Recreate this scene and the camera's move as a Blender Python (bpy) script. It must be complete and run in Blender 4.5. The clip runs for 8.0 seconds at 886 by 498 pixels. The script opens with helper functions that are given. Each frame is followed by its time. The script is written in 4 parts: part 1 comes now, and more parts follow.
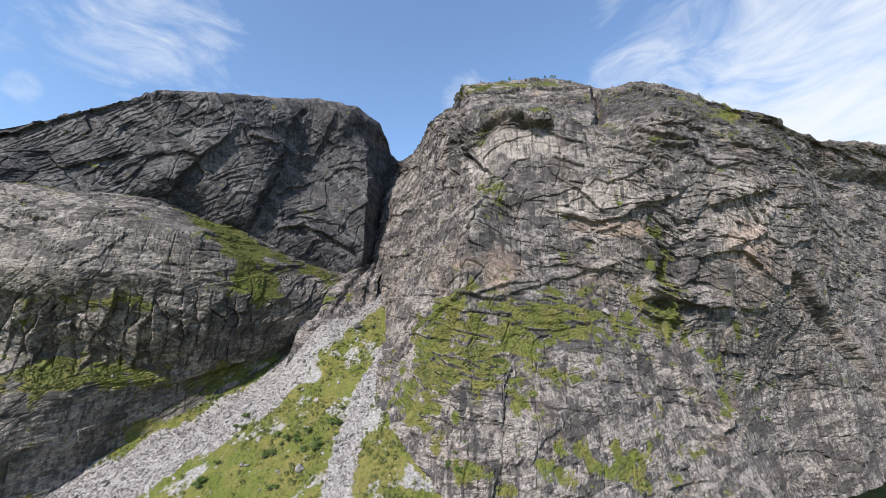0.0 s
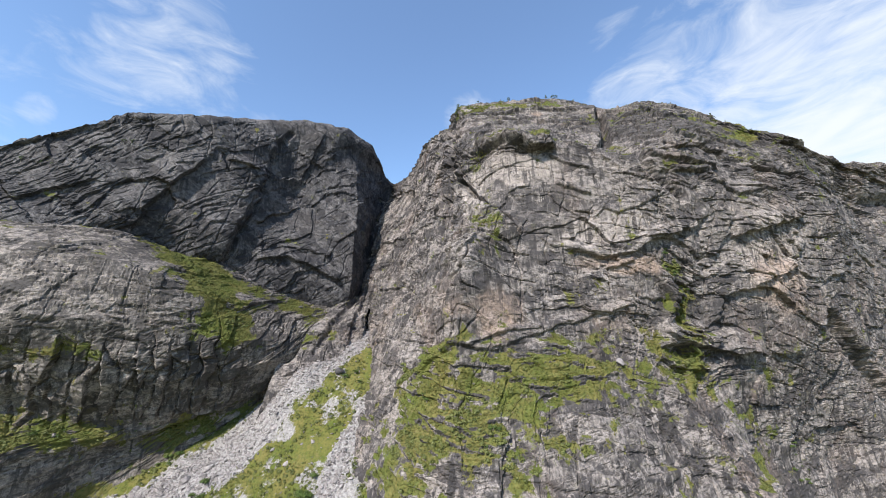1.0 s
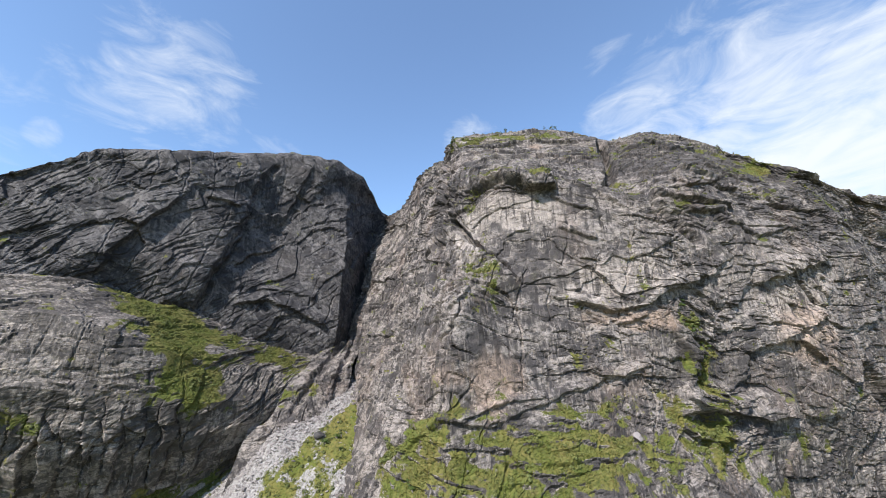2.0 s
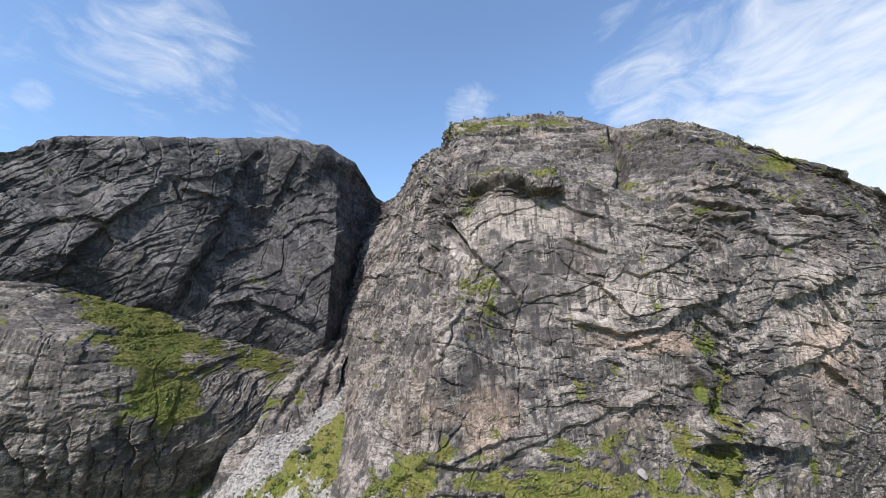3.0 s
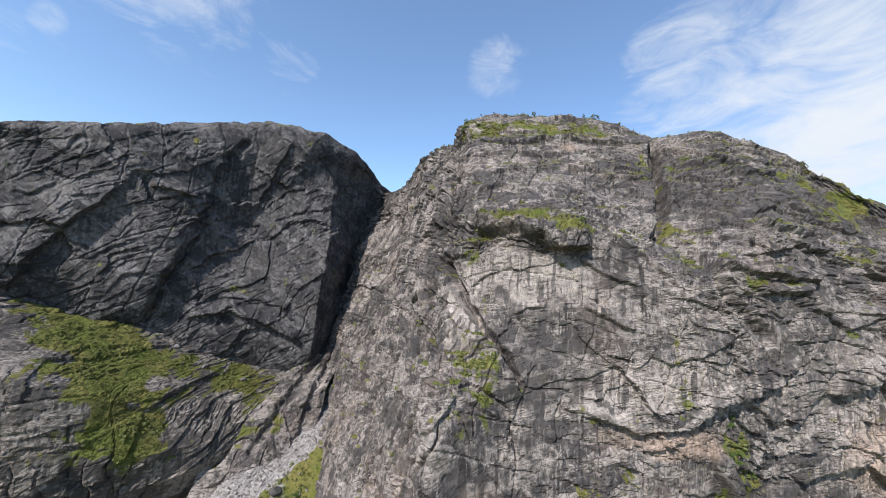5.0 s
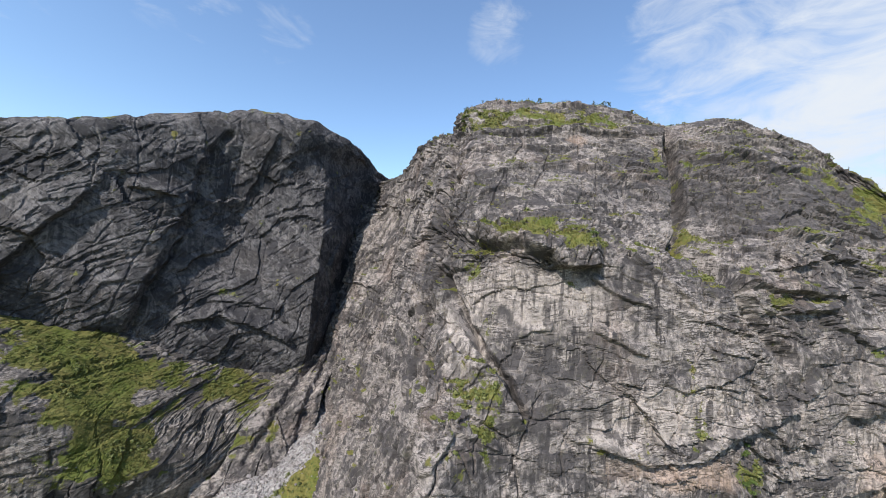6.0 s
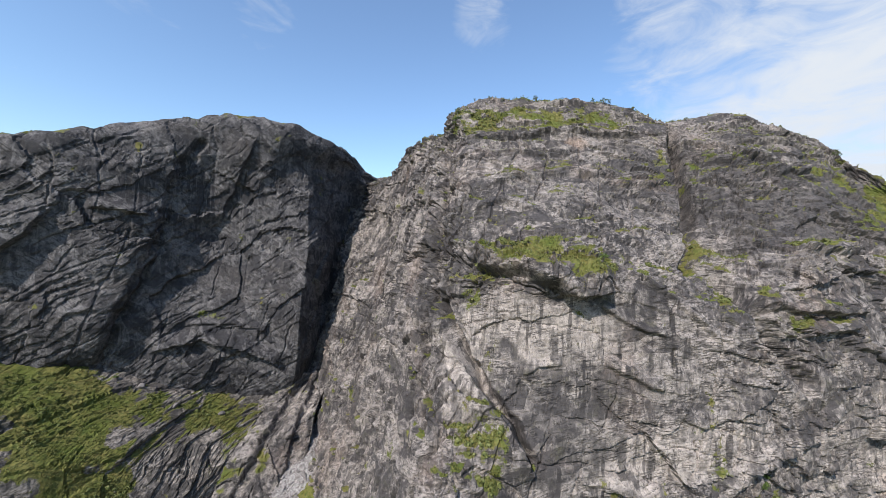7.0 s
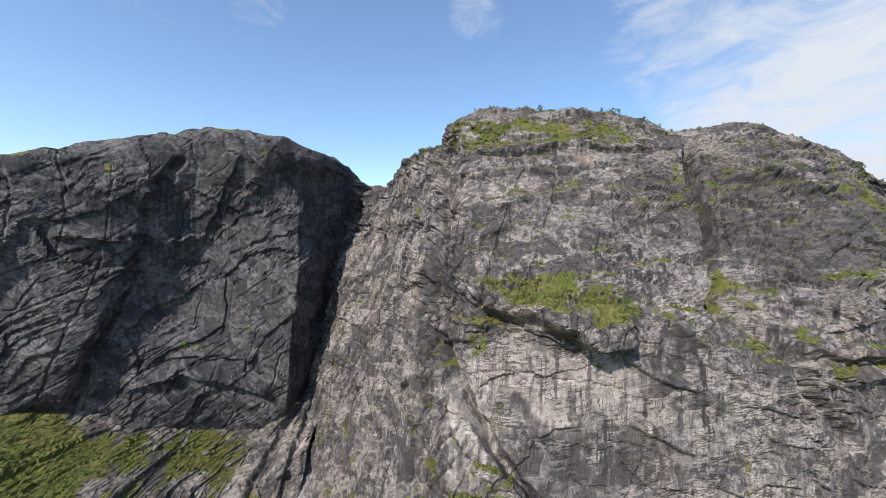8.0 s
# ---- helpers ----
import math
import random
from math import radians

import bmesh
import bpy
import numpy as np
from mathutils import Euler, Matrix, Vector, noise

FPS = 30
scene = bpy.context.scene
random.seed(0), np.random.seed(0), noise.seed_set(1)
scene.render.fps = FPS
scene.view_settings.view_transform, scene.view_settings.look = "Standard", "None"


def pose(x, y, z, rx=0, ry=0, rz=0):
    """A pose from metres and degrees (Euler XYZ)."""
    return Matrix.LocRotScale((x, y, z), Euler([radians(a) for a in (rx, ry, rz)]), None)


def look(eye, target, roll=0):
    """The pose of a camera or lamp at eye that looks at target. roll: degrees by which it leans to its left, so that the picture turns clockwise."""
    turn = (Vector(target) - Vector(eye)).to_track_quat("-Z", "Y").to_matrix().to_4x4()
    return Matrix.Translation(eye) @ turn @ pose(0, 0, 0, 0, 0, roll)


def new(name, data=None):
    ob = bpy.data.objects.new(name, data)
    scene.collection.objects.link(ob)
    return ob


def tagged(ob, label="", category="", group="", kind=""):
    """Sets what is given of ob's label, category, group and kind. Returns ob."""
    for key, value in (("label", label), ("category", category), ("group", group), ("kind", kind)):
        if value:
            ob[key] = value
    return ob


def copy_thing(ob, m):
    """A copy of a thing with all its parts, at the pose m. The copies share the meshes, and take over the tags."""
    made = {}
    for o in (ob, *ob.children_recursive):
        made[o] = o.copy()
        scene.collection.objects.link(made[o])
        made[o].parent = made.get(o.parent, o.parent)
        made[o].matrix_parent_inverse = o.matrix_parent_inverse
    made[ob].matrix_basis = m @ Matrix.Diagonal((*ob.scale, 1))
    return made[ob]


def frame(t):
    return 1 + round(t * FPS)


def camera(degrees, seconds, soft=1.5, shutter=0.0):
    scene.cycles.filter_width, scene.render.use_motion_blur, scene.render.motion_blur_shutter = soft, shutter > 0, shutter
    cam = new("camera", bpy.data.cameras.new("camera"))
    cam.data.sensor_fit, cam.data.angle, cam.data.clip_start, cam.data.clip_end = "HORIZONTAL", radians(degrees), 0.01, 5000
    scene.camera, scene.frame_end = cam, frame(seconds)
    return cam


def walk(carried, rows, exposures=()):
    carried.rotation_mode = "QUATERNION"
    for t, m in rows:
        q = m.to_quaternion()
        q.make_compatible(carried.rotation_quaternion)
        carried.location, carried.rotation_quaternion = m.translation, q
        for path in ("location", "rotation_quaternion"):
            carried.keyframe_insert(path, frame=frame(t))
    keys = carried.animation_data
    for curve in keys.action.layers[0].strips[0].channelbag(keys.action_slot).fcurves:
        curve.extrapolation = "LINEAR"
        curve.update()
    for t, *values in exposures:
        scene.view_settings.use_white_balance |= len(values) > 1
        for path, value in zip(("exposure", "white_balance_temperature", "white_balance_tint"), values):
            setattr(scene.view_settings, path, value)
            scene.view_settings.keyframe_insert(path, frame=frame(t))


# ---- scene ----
cam = camera(100.2, 8.0, 0.6)
PATH = [
    (0, (2.24, -0.16, 0.29), (1.65, 98.05, 19.12), -0.17),
    (0.5, (5.32, 9.44, 6.05), (4.64, 107.33, 26.47), -0.51),
    (1, (7.62, 17.46, 12.64), (6.25, 114.67, 36.08), -0.15),
    (1.5, (9.43, 24.27, 20.06), (7.92, 120.07, 48.70), -0.35),
    (1.7, (10.05, 26.71, 23.24), (8.79, 122.22, 52.87), -0.46),
    (2.8, (12.90, 38.25, 42.33), (11.77, 135.65, 64.95), 0.16),
    (3, (13.33, 40.11, 45.97), (12.11, 137.78, 67.37), 0.40),
    (3.5, (14.26, 44.55, 55.10), (11.40, 142.87, 73.10), 3.11),
    (4, (14.97, 48.82, 64.05), (11.53, 147.30, 81.07), 4.21),
    (4.5, (15.39, 53.04, 72.62), (11.67, 152.07, 85.95), 4.92),
    (4.7, (15.47, 54.72, 75.89), (11.93, 153.91, 88.15), 5.15),
    (5.8, (14.83, 64.30, 91.91), (11.76, 164.14, 96.64), 4.98),
    (6, (14.52, 66.12, 94.46), (11.70, 166.03, 97.64), 4.92),
    (6.5, (13.54, 70.86, 100.42), (11.77, 170.85, 100.27), 4.74),
    (7, (12.36, 75.90, 106.01), (12.14, 175.90, 105.68), 3.29),
    (7.5, (11.19, 81.32, 111.63), (11.67, 181.31, 110.28), 3.12),
    (8, (10.36, 87.23, 117.88), (11.18, 187.21, 116.12), 2.70),
]
EXPOSURES = [(0.0, 0.68), (1.5, 0.78), (3.5, 0.66), (6.0, 0.54), (8.0, 0.46)]
walk(cam, [(t, look(eye, target, roll)) for t, eye, target, roll in PATH], EXPOSURES)

# ---- sky, sun ----
SUN_FROM = Vector((-0.50, -0.85, 0.88)).normalized()
sun = new("sun", bpy.data.lights.new("sun", "SUN"))
sun.data.energy, sun.data.angle, sun.data.color = 5.0, radians(0.53), (1.0, 0.95, 0.88)
sun.matrix_world = look((-300, -220, 400), Vector((-300, -220, 400)) - SUN_FROM)
world = bpy.data.worlds.new("sky")
scene.world = world
world.use_nodes = True


def node(tree, kind, **inputs):
    """A shader node with its inputs: values, or sockets to link from."""
    made = tree.nodes.new(kind)
    for key, value in inputs.items():
        slot = made.inputs[int(key[1:])] if key[0] == "i" and key[1:].isdigit() else made.inputs[key.replace("_", " ")]
        if isinstance(value, bpy.types.NodeSocket):
            tree.links.new(value, slot)
        else:
            slot.default_value = value
    return made


def math_node(tree, op, a, b=0.0, c=0.0):
    made = node(tree, "ShaderNodeMath", i0=a, i1=b, i2=c)
    made.operation = op
    return made.outputs[0]


def ramp(tree, value, low, high, a=0.0, b=1.0):
    made = node(tree, "ShaderNodeMapRange", Value=value, From_Min=low, From_Max=high, To_Min=a, To_Max=b)
    made.interpolation_type = "SMOOTHSTEP"
    return made.outputs[0]


def mix(tree, factor, a, b, blend="MIX"):
    made = tree.nodes.new("ShaderNodeMix")
    made.data_type, made.blend_type = "RGBA", blend
    for slot, value in ((0, factor), (6, a), (7, b)):
        if isinstance(value, bpy.types.NodeSocket):
            tree.links.new(value, made.inputs[slot])
        else:
            made.inputs[slot].default_value = value if slot == 0 else (*value, 1.0)
    return made.outputs[2]


def noise_tex(tree, where, scale, detail=6.0, rough=0.6, warp=0.0, stretch=None):
    if stretch:
        where = node(tree, "ShaderNodeMapping", Vector=where, Scale=stretch).outputs[0]
    return node(tree, "ShaderNodeTexNoise", Vector=where, Scale=scale, Detail=detail, Roughness=rough, Distortion=warp).outputs["Fac"]


# clouds: direction, inner and outer radius in degrees, thickness
CLOUDS = [
    ((0.76, 0.60, 0.26), 2, 30, 1.0), ((0.57, 0.66, 0.47), 0, 24, 0.60), ((-0.58, 0.62, 0.53), 0, 13, 0.50),
    ((-0.73, 0.57, 0.40), 0, 2.4, 0.5), ((0.07, 0.84, 0.54), 0, 7, 0.56), ((-0.40, 0.78, 0.46), 0, 6, 0.36), ((-0.84, 0.42, 0.30), 0, 18, 0.36),
]


def build_sky():
    tree = world.node_tree
    out = tree.nodes["World Output"]
    sky = tree.nodes.new("ShaderNodeTexSky")
    sky.sky_type, sky.sun_disc = "NISHITA", False
    sky.sun_elevation = math.asin(SUN_FROM.z)
    sky.sun_rotation = math.atan2(SUN_FROM.x, SUN_FROM.y)
    sky.air_density, sky.dust_density, sky.ozone_density = 1.15, 0.2, 5.0
    where = tree.nodes.new("ShaderNodeTexCoord").outputs["Generated"]
    split = node(tree, "ShaderNodeSeparateXYZ", Vector=where)
    # cirrus: the direction laid onto a flat layer high above
    above = math_node(tree, "MAXIMUM", math_node(tree, "ADD", split.outputs[2], 0.12), 0.05)
    flat = node(tree, "ShaderNodeCombineXYZ", X=math_node(tree, "DIVIDE", split.outputs[0], above), Y=math_node(tree, "DIVIDE", split.outputs[1], above)).outputs[0]
    wisps = math_node(tree, "ADD", math_node(tree, "MULTIPLY", noise_tex(tree, where, 6.0, 9.0, 0.62, 0.8, (1.0, 1.0, 2.6)), 0.7), math_node(tree, "MULTIPLY", noise_tex(tree, flat, 2.6, 7.0, 0.6, 0.6, (1.0, 0.4, 1.0)), 0.3))
    broad = noise_tex(tree, flat, 0.42, 3.0, 0.5)
    cover = ramp(tree, broad, 0.60, 0.85, 0.0, 0.35)
    for way, inner, outer, thick in CLOUDS:
        dot = node(tree, "ShaderNodeVectorMath", i0=where, i1=Vector(way).normalized())
        dot.operation = "DOT_PRODUCT"
        cover = math_node(tree, "MAXIMUM", cover, ramp(tree, dot.outputs["Value"], math.cos(radians(outer)), math.cos(radians(inner)), 0.0, thick))
    veil = ramp(tree, math_node(tree, "ADD", math_node(tree, "MULTIPLY", math_node(tree, "SUBTRACT", wisps, 0.5), 2.4), math_node(tree, "MULTIPLY", cover, 1.25)), 0.30, 1.45)
    veil = math_node(tree, "MAXIMUM", veil, 0.03)
    col = mix(tree, veil, sky.outputs[0], (3.7, 3.95, 4.3))
    back = node(tree, "ShaderNodeBackground", Color=col, Strength=0.15)
    tree.links.new(back.outputs[0], out.inputs[0])


build_sky()

# ---- noise on arrays of points ----


def hashed(ix, iy, iz, seed):
    """A random number from 0 to 1 for each cell; whole numbers of 32 bits that wrap round."""
    u = np.uint32
    h = ix.astype(u) * u(374761393) + iy.astype(u) * u(668265263) + iz.astype(u) * u(2147483647) + u((seed * 1274126177) & 0xFFFFFFFF)
    h = (h ^ (h >> u(13))) * u(1274126177)
    h = (h ^ (h >> u(16))) * u(2246822519)
    return ((h ^ (h >> u(15))) & u(0xFFFFFF)).astype(np.float32) / np.float32(0xFFFFFF)


def value_noise(p, seed=0):
    """Smooth noise from -1 to 1 at each row of p."""
    cell = np.floor(p).astype(np.int32)
    f = (p - cell).astype(np.float32)
    f = f * f * f * (f * (f * 6 - 15) + 10)
    total = 0.0
    for dx in (0, 1):
        wx = f[:, 0] if dx else 1 - f[:, 0]
        for dy in (0, 1):
            wy = f[:, 1] if dy else 1 - f[:, 1]
            for dz in (0, 1):
                wz = f[:, 2] if dz else 1 - f[:, 2]
                total = total + wx * wy * wz * hashed(cell[:, 0] + dx, cell[:, 1] + dy, cell[:, 2] + dz, seed)
    return 2 * total - 1


def fractal(p, octaves=4, seed=0, gain=0.5):
    total, size = 0.0, 1.0
    for n in range(octaves):
        total = total + size * value_noise(p * 2.03**n + 17.3 * n, seed + n)
        size *= gain
    return total


def cells(u, v, seed=0, tilt=0.6, lean=0.0):
    """Flat slabs on a face: each cell of a Voronoi pattern has a height and a slope of its own, and may lean out towards its lower edge.
    Returns the height and the distance to the nearest joint."""
    cu, cv = np.floor(u).astype(np.int32), np.floor(v).astype(np.int32)
    fu, fv = (u - cu).astype(np.float32), (v - cv).astype(np.float32)
    zero = np.zeros_like(cu)
    best = np.full(len(u), 9e9, np.float32)
    second = np.full(len(u), 9e9, np.float32)
    value = np.zeros(len(u), np.float32)
    for du in (-1, 0, 1):
        for dv in (-1, 0, 1):
            a, b = cu + du, cv + dv
            ou = fu - np.float32(du) - (0.1 + 0.8 * hashed(a, b, zero, seed))
            ov = fv - np.float32(dv) - (0.1 + 0.8 * hashed(a, b, zero, seed + 1))
            far = ou**2 + ov**2
            near = far < best
            second = np.where(near, best, np.minimum(second, far))
            slope = (hashed(a, b, zero, seed + 5) - 0.5) * ou + (hashed(a, b, zero, seed + 6) - 0.5) * ov
            value = np.where(near, hashed(a, b, zero, seed + 9) - 0.5 + tilt * slope - lean * ov, value)
            best = np.where(near, far, best)
    return value, np.sqrt(second) - np.sqrt(best)


def step_up(x, low, high):
    t = np.clip((x - low) / (high - low), 0, 1)
    return t * t * (3 - 2 * t)


# ---- sheets of rock ----


def curve_rows(rows, counts, round_off=1.0):
    """Points along axis 0 through the given rows: a smooth curve, or one drawn towards straight pieces."""
    out = []
    n = len(rows)
    for i in range(n - 1):
        a, b = rows[i], rows[i + 1]
        before, after = rows[max(i - 1, 0)], rows[min(i + 2, n - 1)]
        t = np.linspace(0, 1, counts[i], endpoint=i == n - 2)
        t = t.reshape((-1,) + (1,) * a.ndim)
        straight = a + (b - a) * t
        bent = 0.5 * (2 * a + (b - before) * t + (2 * before - 5 * a + 4 * b - after) * t**2 + (3 * a - before - 3 * b + after) * t**3)
        out.append(straight + round_off * (bent - straight))
    return np.concatenate(out)


def loft(lines, step, across=0.3, up=0.3, sparse=(), back=1, thin=()):
    """A dense grid of points over lines of equal length, given from the foot to the top."""
    rows = np.array(lines, float)
    wide = np.linalg.norm(np.diff(rows, axis=1), axis=2).mean(0)
    tall = np.linalg.norm(np.diff(rows, axis=0), axis=2).mean(1)
    tall = [d / dict(thin).get(n, 1.0) for n, d in enumerate(tall)]
    tall = list(tall[:-back]) + [min(d / 4, 60 * step) for d in tall[-back:]]
    grid = curve_rows(rows, [max(3, int(round(d / step))) for d in tall], up)
    wide = [d / dict(sparse).get(n, 1.0) for n, d in enumerate(wide)]
    return curve_rows(grid.transpose(1, 0, 2), [max(3, int(round(d / step))) for d in wide], across).transpose(1, 0, 2)


def normals_of(grid):
    n = np.cross(np.gradient(grid, axis=1), np.gradient(grid, axis=0))
    return n / np.maximum(np.linalg.norm(n, axis=2, keepdims=True), 1e-9)


def blurred(grid, times):
    for _ in range(times):
        wide = np.pad(grid, ((1, 1), (1, 1)) + ((0, 0),) * (grid.ndim - 2), mode="edge")
        grid = (wide[:-2, 1:-1] + wide[2:, 1:-1] + wide[1:-1, :-2] + wide[1:-1, 2:] + 2 * wide[1:-1, 1:-1]) / 6
    return grid


def grid_object(name, grid, material, grass=None, sharp=True):
    rows, cols = grid.shape[:2]
    k = np.arange(rows * cols).reshape(rows, cols)
    faces = np.stack([k[:-1, :-1], k[:-1, 1:], k[1:, 1:], k[1:, :-1]], -1).reshape(-1, 4)
    mesh = bpy.data.meshes.new(name)
    mesh.vertices.add(rows * cols)
    mesh.vertices.foreach_set("co", grid.reshape(-1))
    mesh.loops.add(faces.size)
    mesh.loops.foreach_set("vertex_index", faces.reshape(-1).astype(np.int32))
    mesh.polygons.add(len(faces))
    mesh.polygons.foreach_set("loop_start", np.arange(0, faces.size, 4, dtype=np.int32))
    if sharp:
        facets = mesh.attributes.new("sharp_face", "BOOLEAN", "FACE")
        facets.data.foreach_set("value", np.ones(len(faces), dtype=bool))
    mesh.update(calc_edges=True)
    if grass is not None:
        layer = mesh.attributes.new("grass", "FLOAT", "POINT")
        layer.data.foreach_set("value", np.clip(grass, 0, 1).reshape(-1).astype(np.float32))
    mesh.materials.append(material)
    return new(name, mesh)


def spread(base):
    """Distances along the rows and up the columns of a grid, in metres."""
    u = np.cumsum(np.linalg.norm(np.diff(base, axis=1, prepend=base[:, :1]), axis=2), axis=1)
    v = np.cumsum(np.linalg.norm(np.diff(base, axis=0, prepend=base[:1]), axis=2), axis=0)
    return (u - u[:, u.shape[1] // 2, None]).reshape(-1), v.reshape(-1)


def courses(a, b, wide, tall, seed, lean=0.5):
    """Oblong blocks in staggered courses, each with a height of its own, and the distance to the nearest joint."""
    row = np.floor(b / tall)
    shift = hashed(row.astype(np.int32), np.zeros(len(b), np.int32), np.zeros(len(b), np.int32), seed) * 7.0
    col = np.floor(a / wide + shift)
    fa, fb = a / wide + shift - col, b / tall - row
    value = hashed(col.astype(np.int32), row.astype(np.int32), np.zeros(len(b), np.int32), seed + 3) - 0.5 + lean * (0.5 - fb)
    return value, np.minimum(np.minimum(fa, 1 - fa) * wide / tall, np.minimum(fb, 1 - fb))


def rock_relief(p, u, v, angle, seed=0, body=1.0, block=1.0, ledges=1.0, upright=1.0, terrace=1.0, calm=0.0, lean_back=0.0):
    """Outward relief in metres: slabs between joints along beds that rise by an angle, upright joints, beds that stand proud."""
    warp = [fractal(p / 11.0, 3, seed + 40 + n, 0.6) * 1.3 for n in range(2)]
    c, s = math.cos(radians(angle)), math.sin(radians(angle))
    a, b = (u + warp[0]) * c + (v + warp[1]) * s, (v + warp[1]) * c - (u + warp[0]) * s
    loose = 1.0 - calm
    total = 1.8 * body * (0.4 + 0.6 * loose) * fractal(p / 42.0, 3, seed)
    broken = loose * (0.15 + 1.25 * step_up(fractal(p / np.array((22.0, 22.0, 15.0)), 3, seed + 77), -0.15, 0.5))
    for size, flatness, deep, tilt, lean in ((30.0, 0.6, 2.0 * body * (0.25 + 0.75 * loose), 1.4, 0.3), (10.5, 0.55, 1.05 * block * broken, 1.4, 0.4), (3.9, 0.5, 0.42 * block * broken, 1.2, 0.4), (1.7, 0.6, 0.15 * block * broken, 1.0, 0.3)):
        value, joint = cells(a / size, b / (size * flatness), seed + int(size * 10), tilt, lean)
        total = total + deep * value - (0.08 if size > 20 else 0.18 if size > 5 else 0.3) * deep * (1 - step_up(joint, 0.0, 0.06))
    # oblong blocks
    gate = step_up(fractal(p / 14.0, 3, seed + 300), -0.1, 0.35) * loose * block
    for wide, tall, deep in ((5.6, 2.6, 0.7), (2.3, 1.3, 0.22)):
        value, joint = courses(a, b, wide, tall, seed + int(wide * 10), 0.5)
        total = total + gate * deep * (value - 0.35 * (1 - step_up(joint, 0.0, 0.12)))
    # long thin joints in three sets
    for turn, apart, deep, n in ((angle, 11.0, 1.1, 0), (78, 12.0, 1.2, 1), (angle - 38, 24.0, 0.9, 2)):
        k = (math.cos(radians(turn)) * v - math.sin(radians(turn)) * u) / apart + 0.22 * fractal(p / 40.0, 2, seed + 800 + n) + 0.05 * fractal(p / 5.0, 2, seed + 805)
        off = np.abs(k - np.floor(k) - 0.5) * apart
        seen = step_up(fractal(p / 12.0, 2, seed + 810 + n), -0.05, 0.2)
        total = total - deep * block * seen * (1 - step_up(off, 0.1, 0.5)) * (0.4 + 0.6 * np.clip(loose, 0, 1))
    # upright joints
    column, gap = cells((u + 0.8 * warp[0]) / 4.0, (v + warp[1]) / 17.0, seed + 500, 1.2)
    gate = step_up(fractal(p / 22.0, 2, seed + 505), -0.25, 0.3) * block * upright * loose
    total = total + gate * (0.85 * column - 0.55 * (1 - step_up(gap, 0.0, 0.08)))
    # beds that stand proud and break off below
    for thick, deep, much in ((9.5, 1.1, 0.18), (3.1, 0.6, 0.2)):
        bed = b / thick + 0.5 * fractal(p / 15.0, 3, seed + 60, 0.5)
        gate = step_up(fractal(p / np.array((14.0, 14.0, 7.0)), 3, seed + 61 + int(thick)), -0.05 + much, 0.3 + much) * loose
        part_way = bed - np.floor(bed)
        total = total + deep * ledges * gate * (0.6 - part_way) * step_up(part_way, 0.0, 0.10)
    # where the face leans back it goes up in risers and ledges
    for tall, much in ((9.0, 0.36), (3.4, 0.12)):
        rise = p[:, 2] / tall + 0.14 * u / tall + 0.8 * fractal(p / 24.0, 3, seed + 600 + int(tall), 0.45)
        f = rise - np.floor(rise)
        some = 0.35 + 0.65 * step_up(fractal(p / 17.0, 2, seed + 610 + int(tall)), -0.3, 0.2)
        total = total + terrace * much * some * tall * np.clip(lean_back, 0, 0.7) * (f - 0.45) * (1 - step_up(f, 0.82, 1.0))
    return total + 0.08 * fractal(p / 1.4, 2, seed + 90)


def line_gap(x, z, line):
    """Distance of points of a face to a broken line on it."""
    best = np.full(x.shape, 9e9)
    for (ax, az), (bx, bz) in zip(line, line[1:]):
        dx, dz = bx - ax, bz - az
        t = np.clip(((x - ax) * dx + (z - az) * dz) / (dx * dx + dz * dz), 0, 1)
        best = np.minimum(best, np.hypot(x - ax - t * dx, z - az - t * dz))
    return best


def cut(p, line, deep, wide):
    """A groove along a line of (x, z)."""
    gap = line_gap(p[:, 0], p[:, 2], line) + 0.5 * fractal(p / 3.0, 2, 8)
    return -deep * (1 - step_up(gap, 0.15 * wide, wide))


def brow(p, x0, z0, x1, z1, out, tall):
    """Rock that juts out above a straight line from (x0, z0) to (x1, z1) and tapers off upwards."""
    return roof(p, [(x0, z0), (x1, z1)], out, tall)


def roof(p, line, out, tall):
    """Rock that juts out above a broken line of (x, z), given by rising x, and tapers off upwards."""
    xs, zs = [a for a, _ in line], [b for _, b in line]
    t = (p[:, 0] - xs[0]) / (xs[-1] - xs[0])
    up = p[:, 2] - np.interp(p[:, 0], xs, zs) + 0.8 * fractal(p / 5.0, 2, 12, 0.35)
    ends = step_up(t, -0.03, 0.1) * (1 - step_up(t, 0.9, 1.03))
    return out * ends * step_up(up, -0.45, 0.45) * (1 - step_up(up, 0.25 * tall, tall))


def corner(p, line, out, fade, side=1):
    """An open corner along a steep broken line of (x, z), given by rising z: the rock on one side stands proud and sinks back over a width."""
    xs, zs = [a for a, _ in line], [b for _, b in line]
    over = side * (p[:, 0] - np.interp(p[:, 2], zs, xs)) + 0.9 * fractal(p / 6.0, 2, 15, 0.4)
    span = zs[-1] - zs[0]
    ends = step_up(p[:, 2], zs[0] - 0.08 * span, zs[0] + 0.12 * span) * (1 - step_up(p[:, 2], zs[-1] - 0.12 * span, zs[-1] + 0.08 * span))
    return out * ends * step_up(over, -0.5, 0.6) * (1 - step_up(over, 0.2 * fade, fade))


# ---- materials ----


def new_material(name):
    made = bpy.data.materials.new(name)
    made.use_nodes = True
    tree = made.node_tree
    return made, tree, tree.nodes["Principled BSDF"], tree.nodes.new("ShaderNodeTexCoord").outputs["Object"]


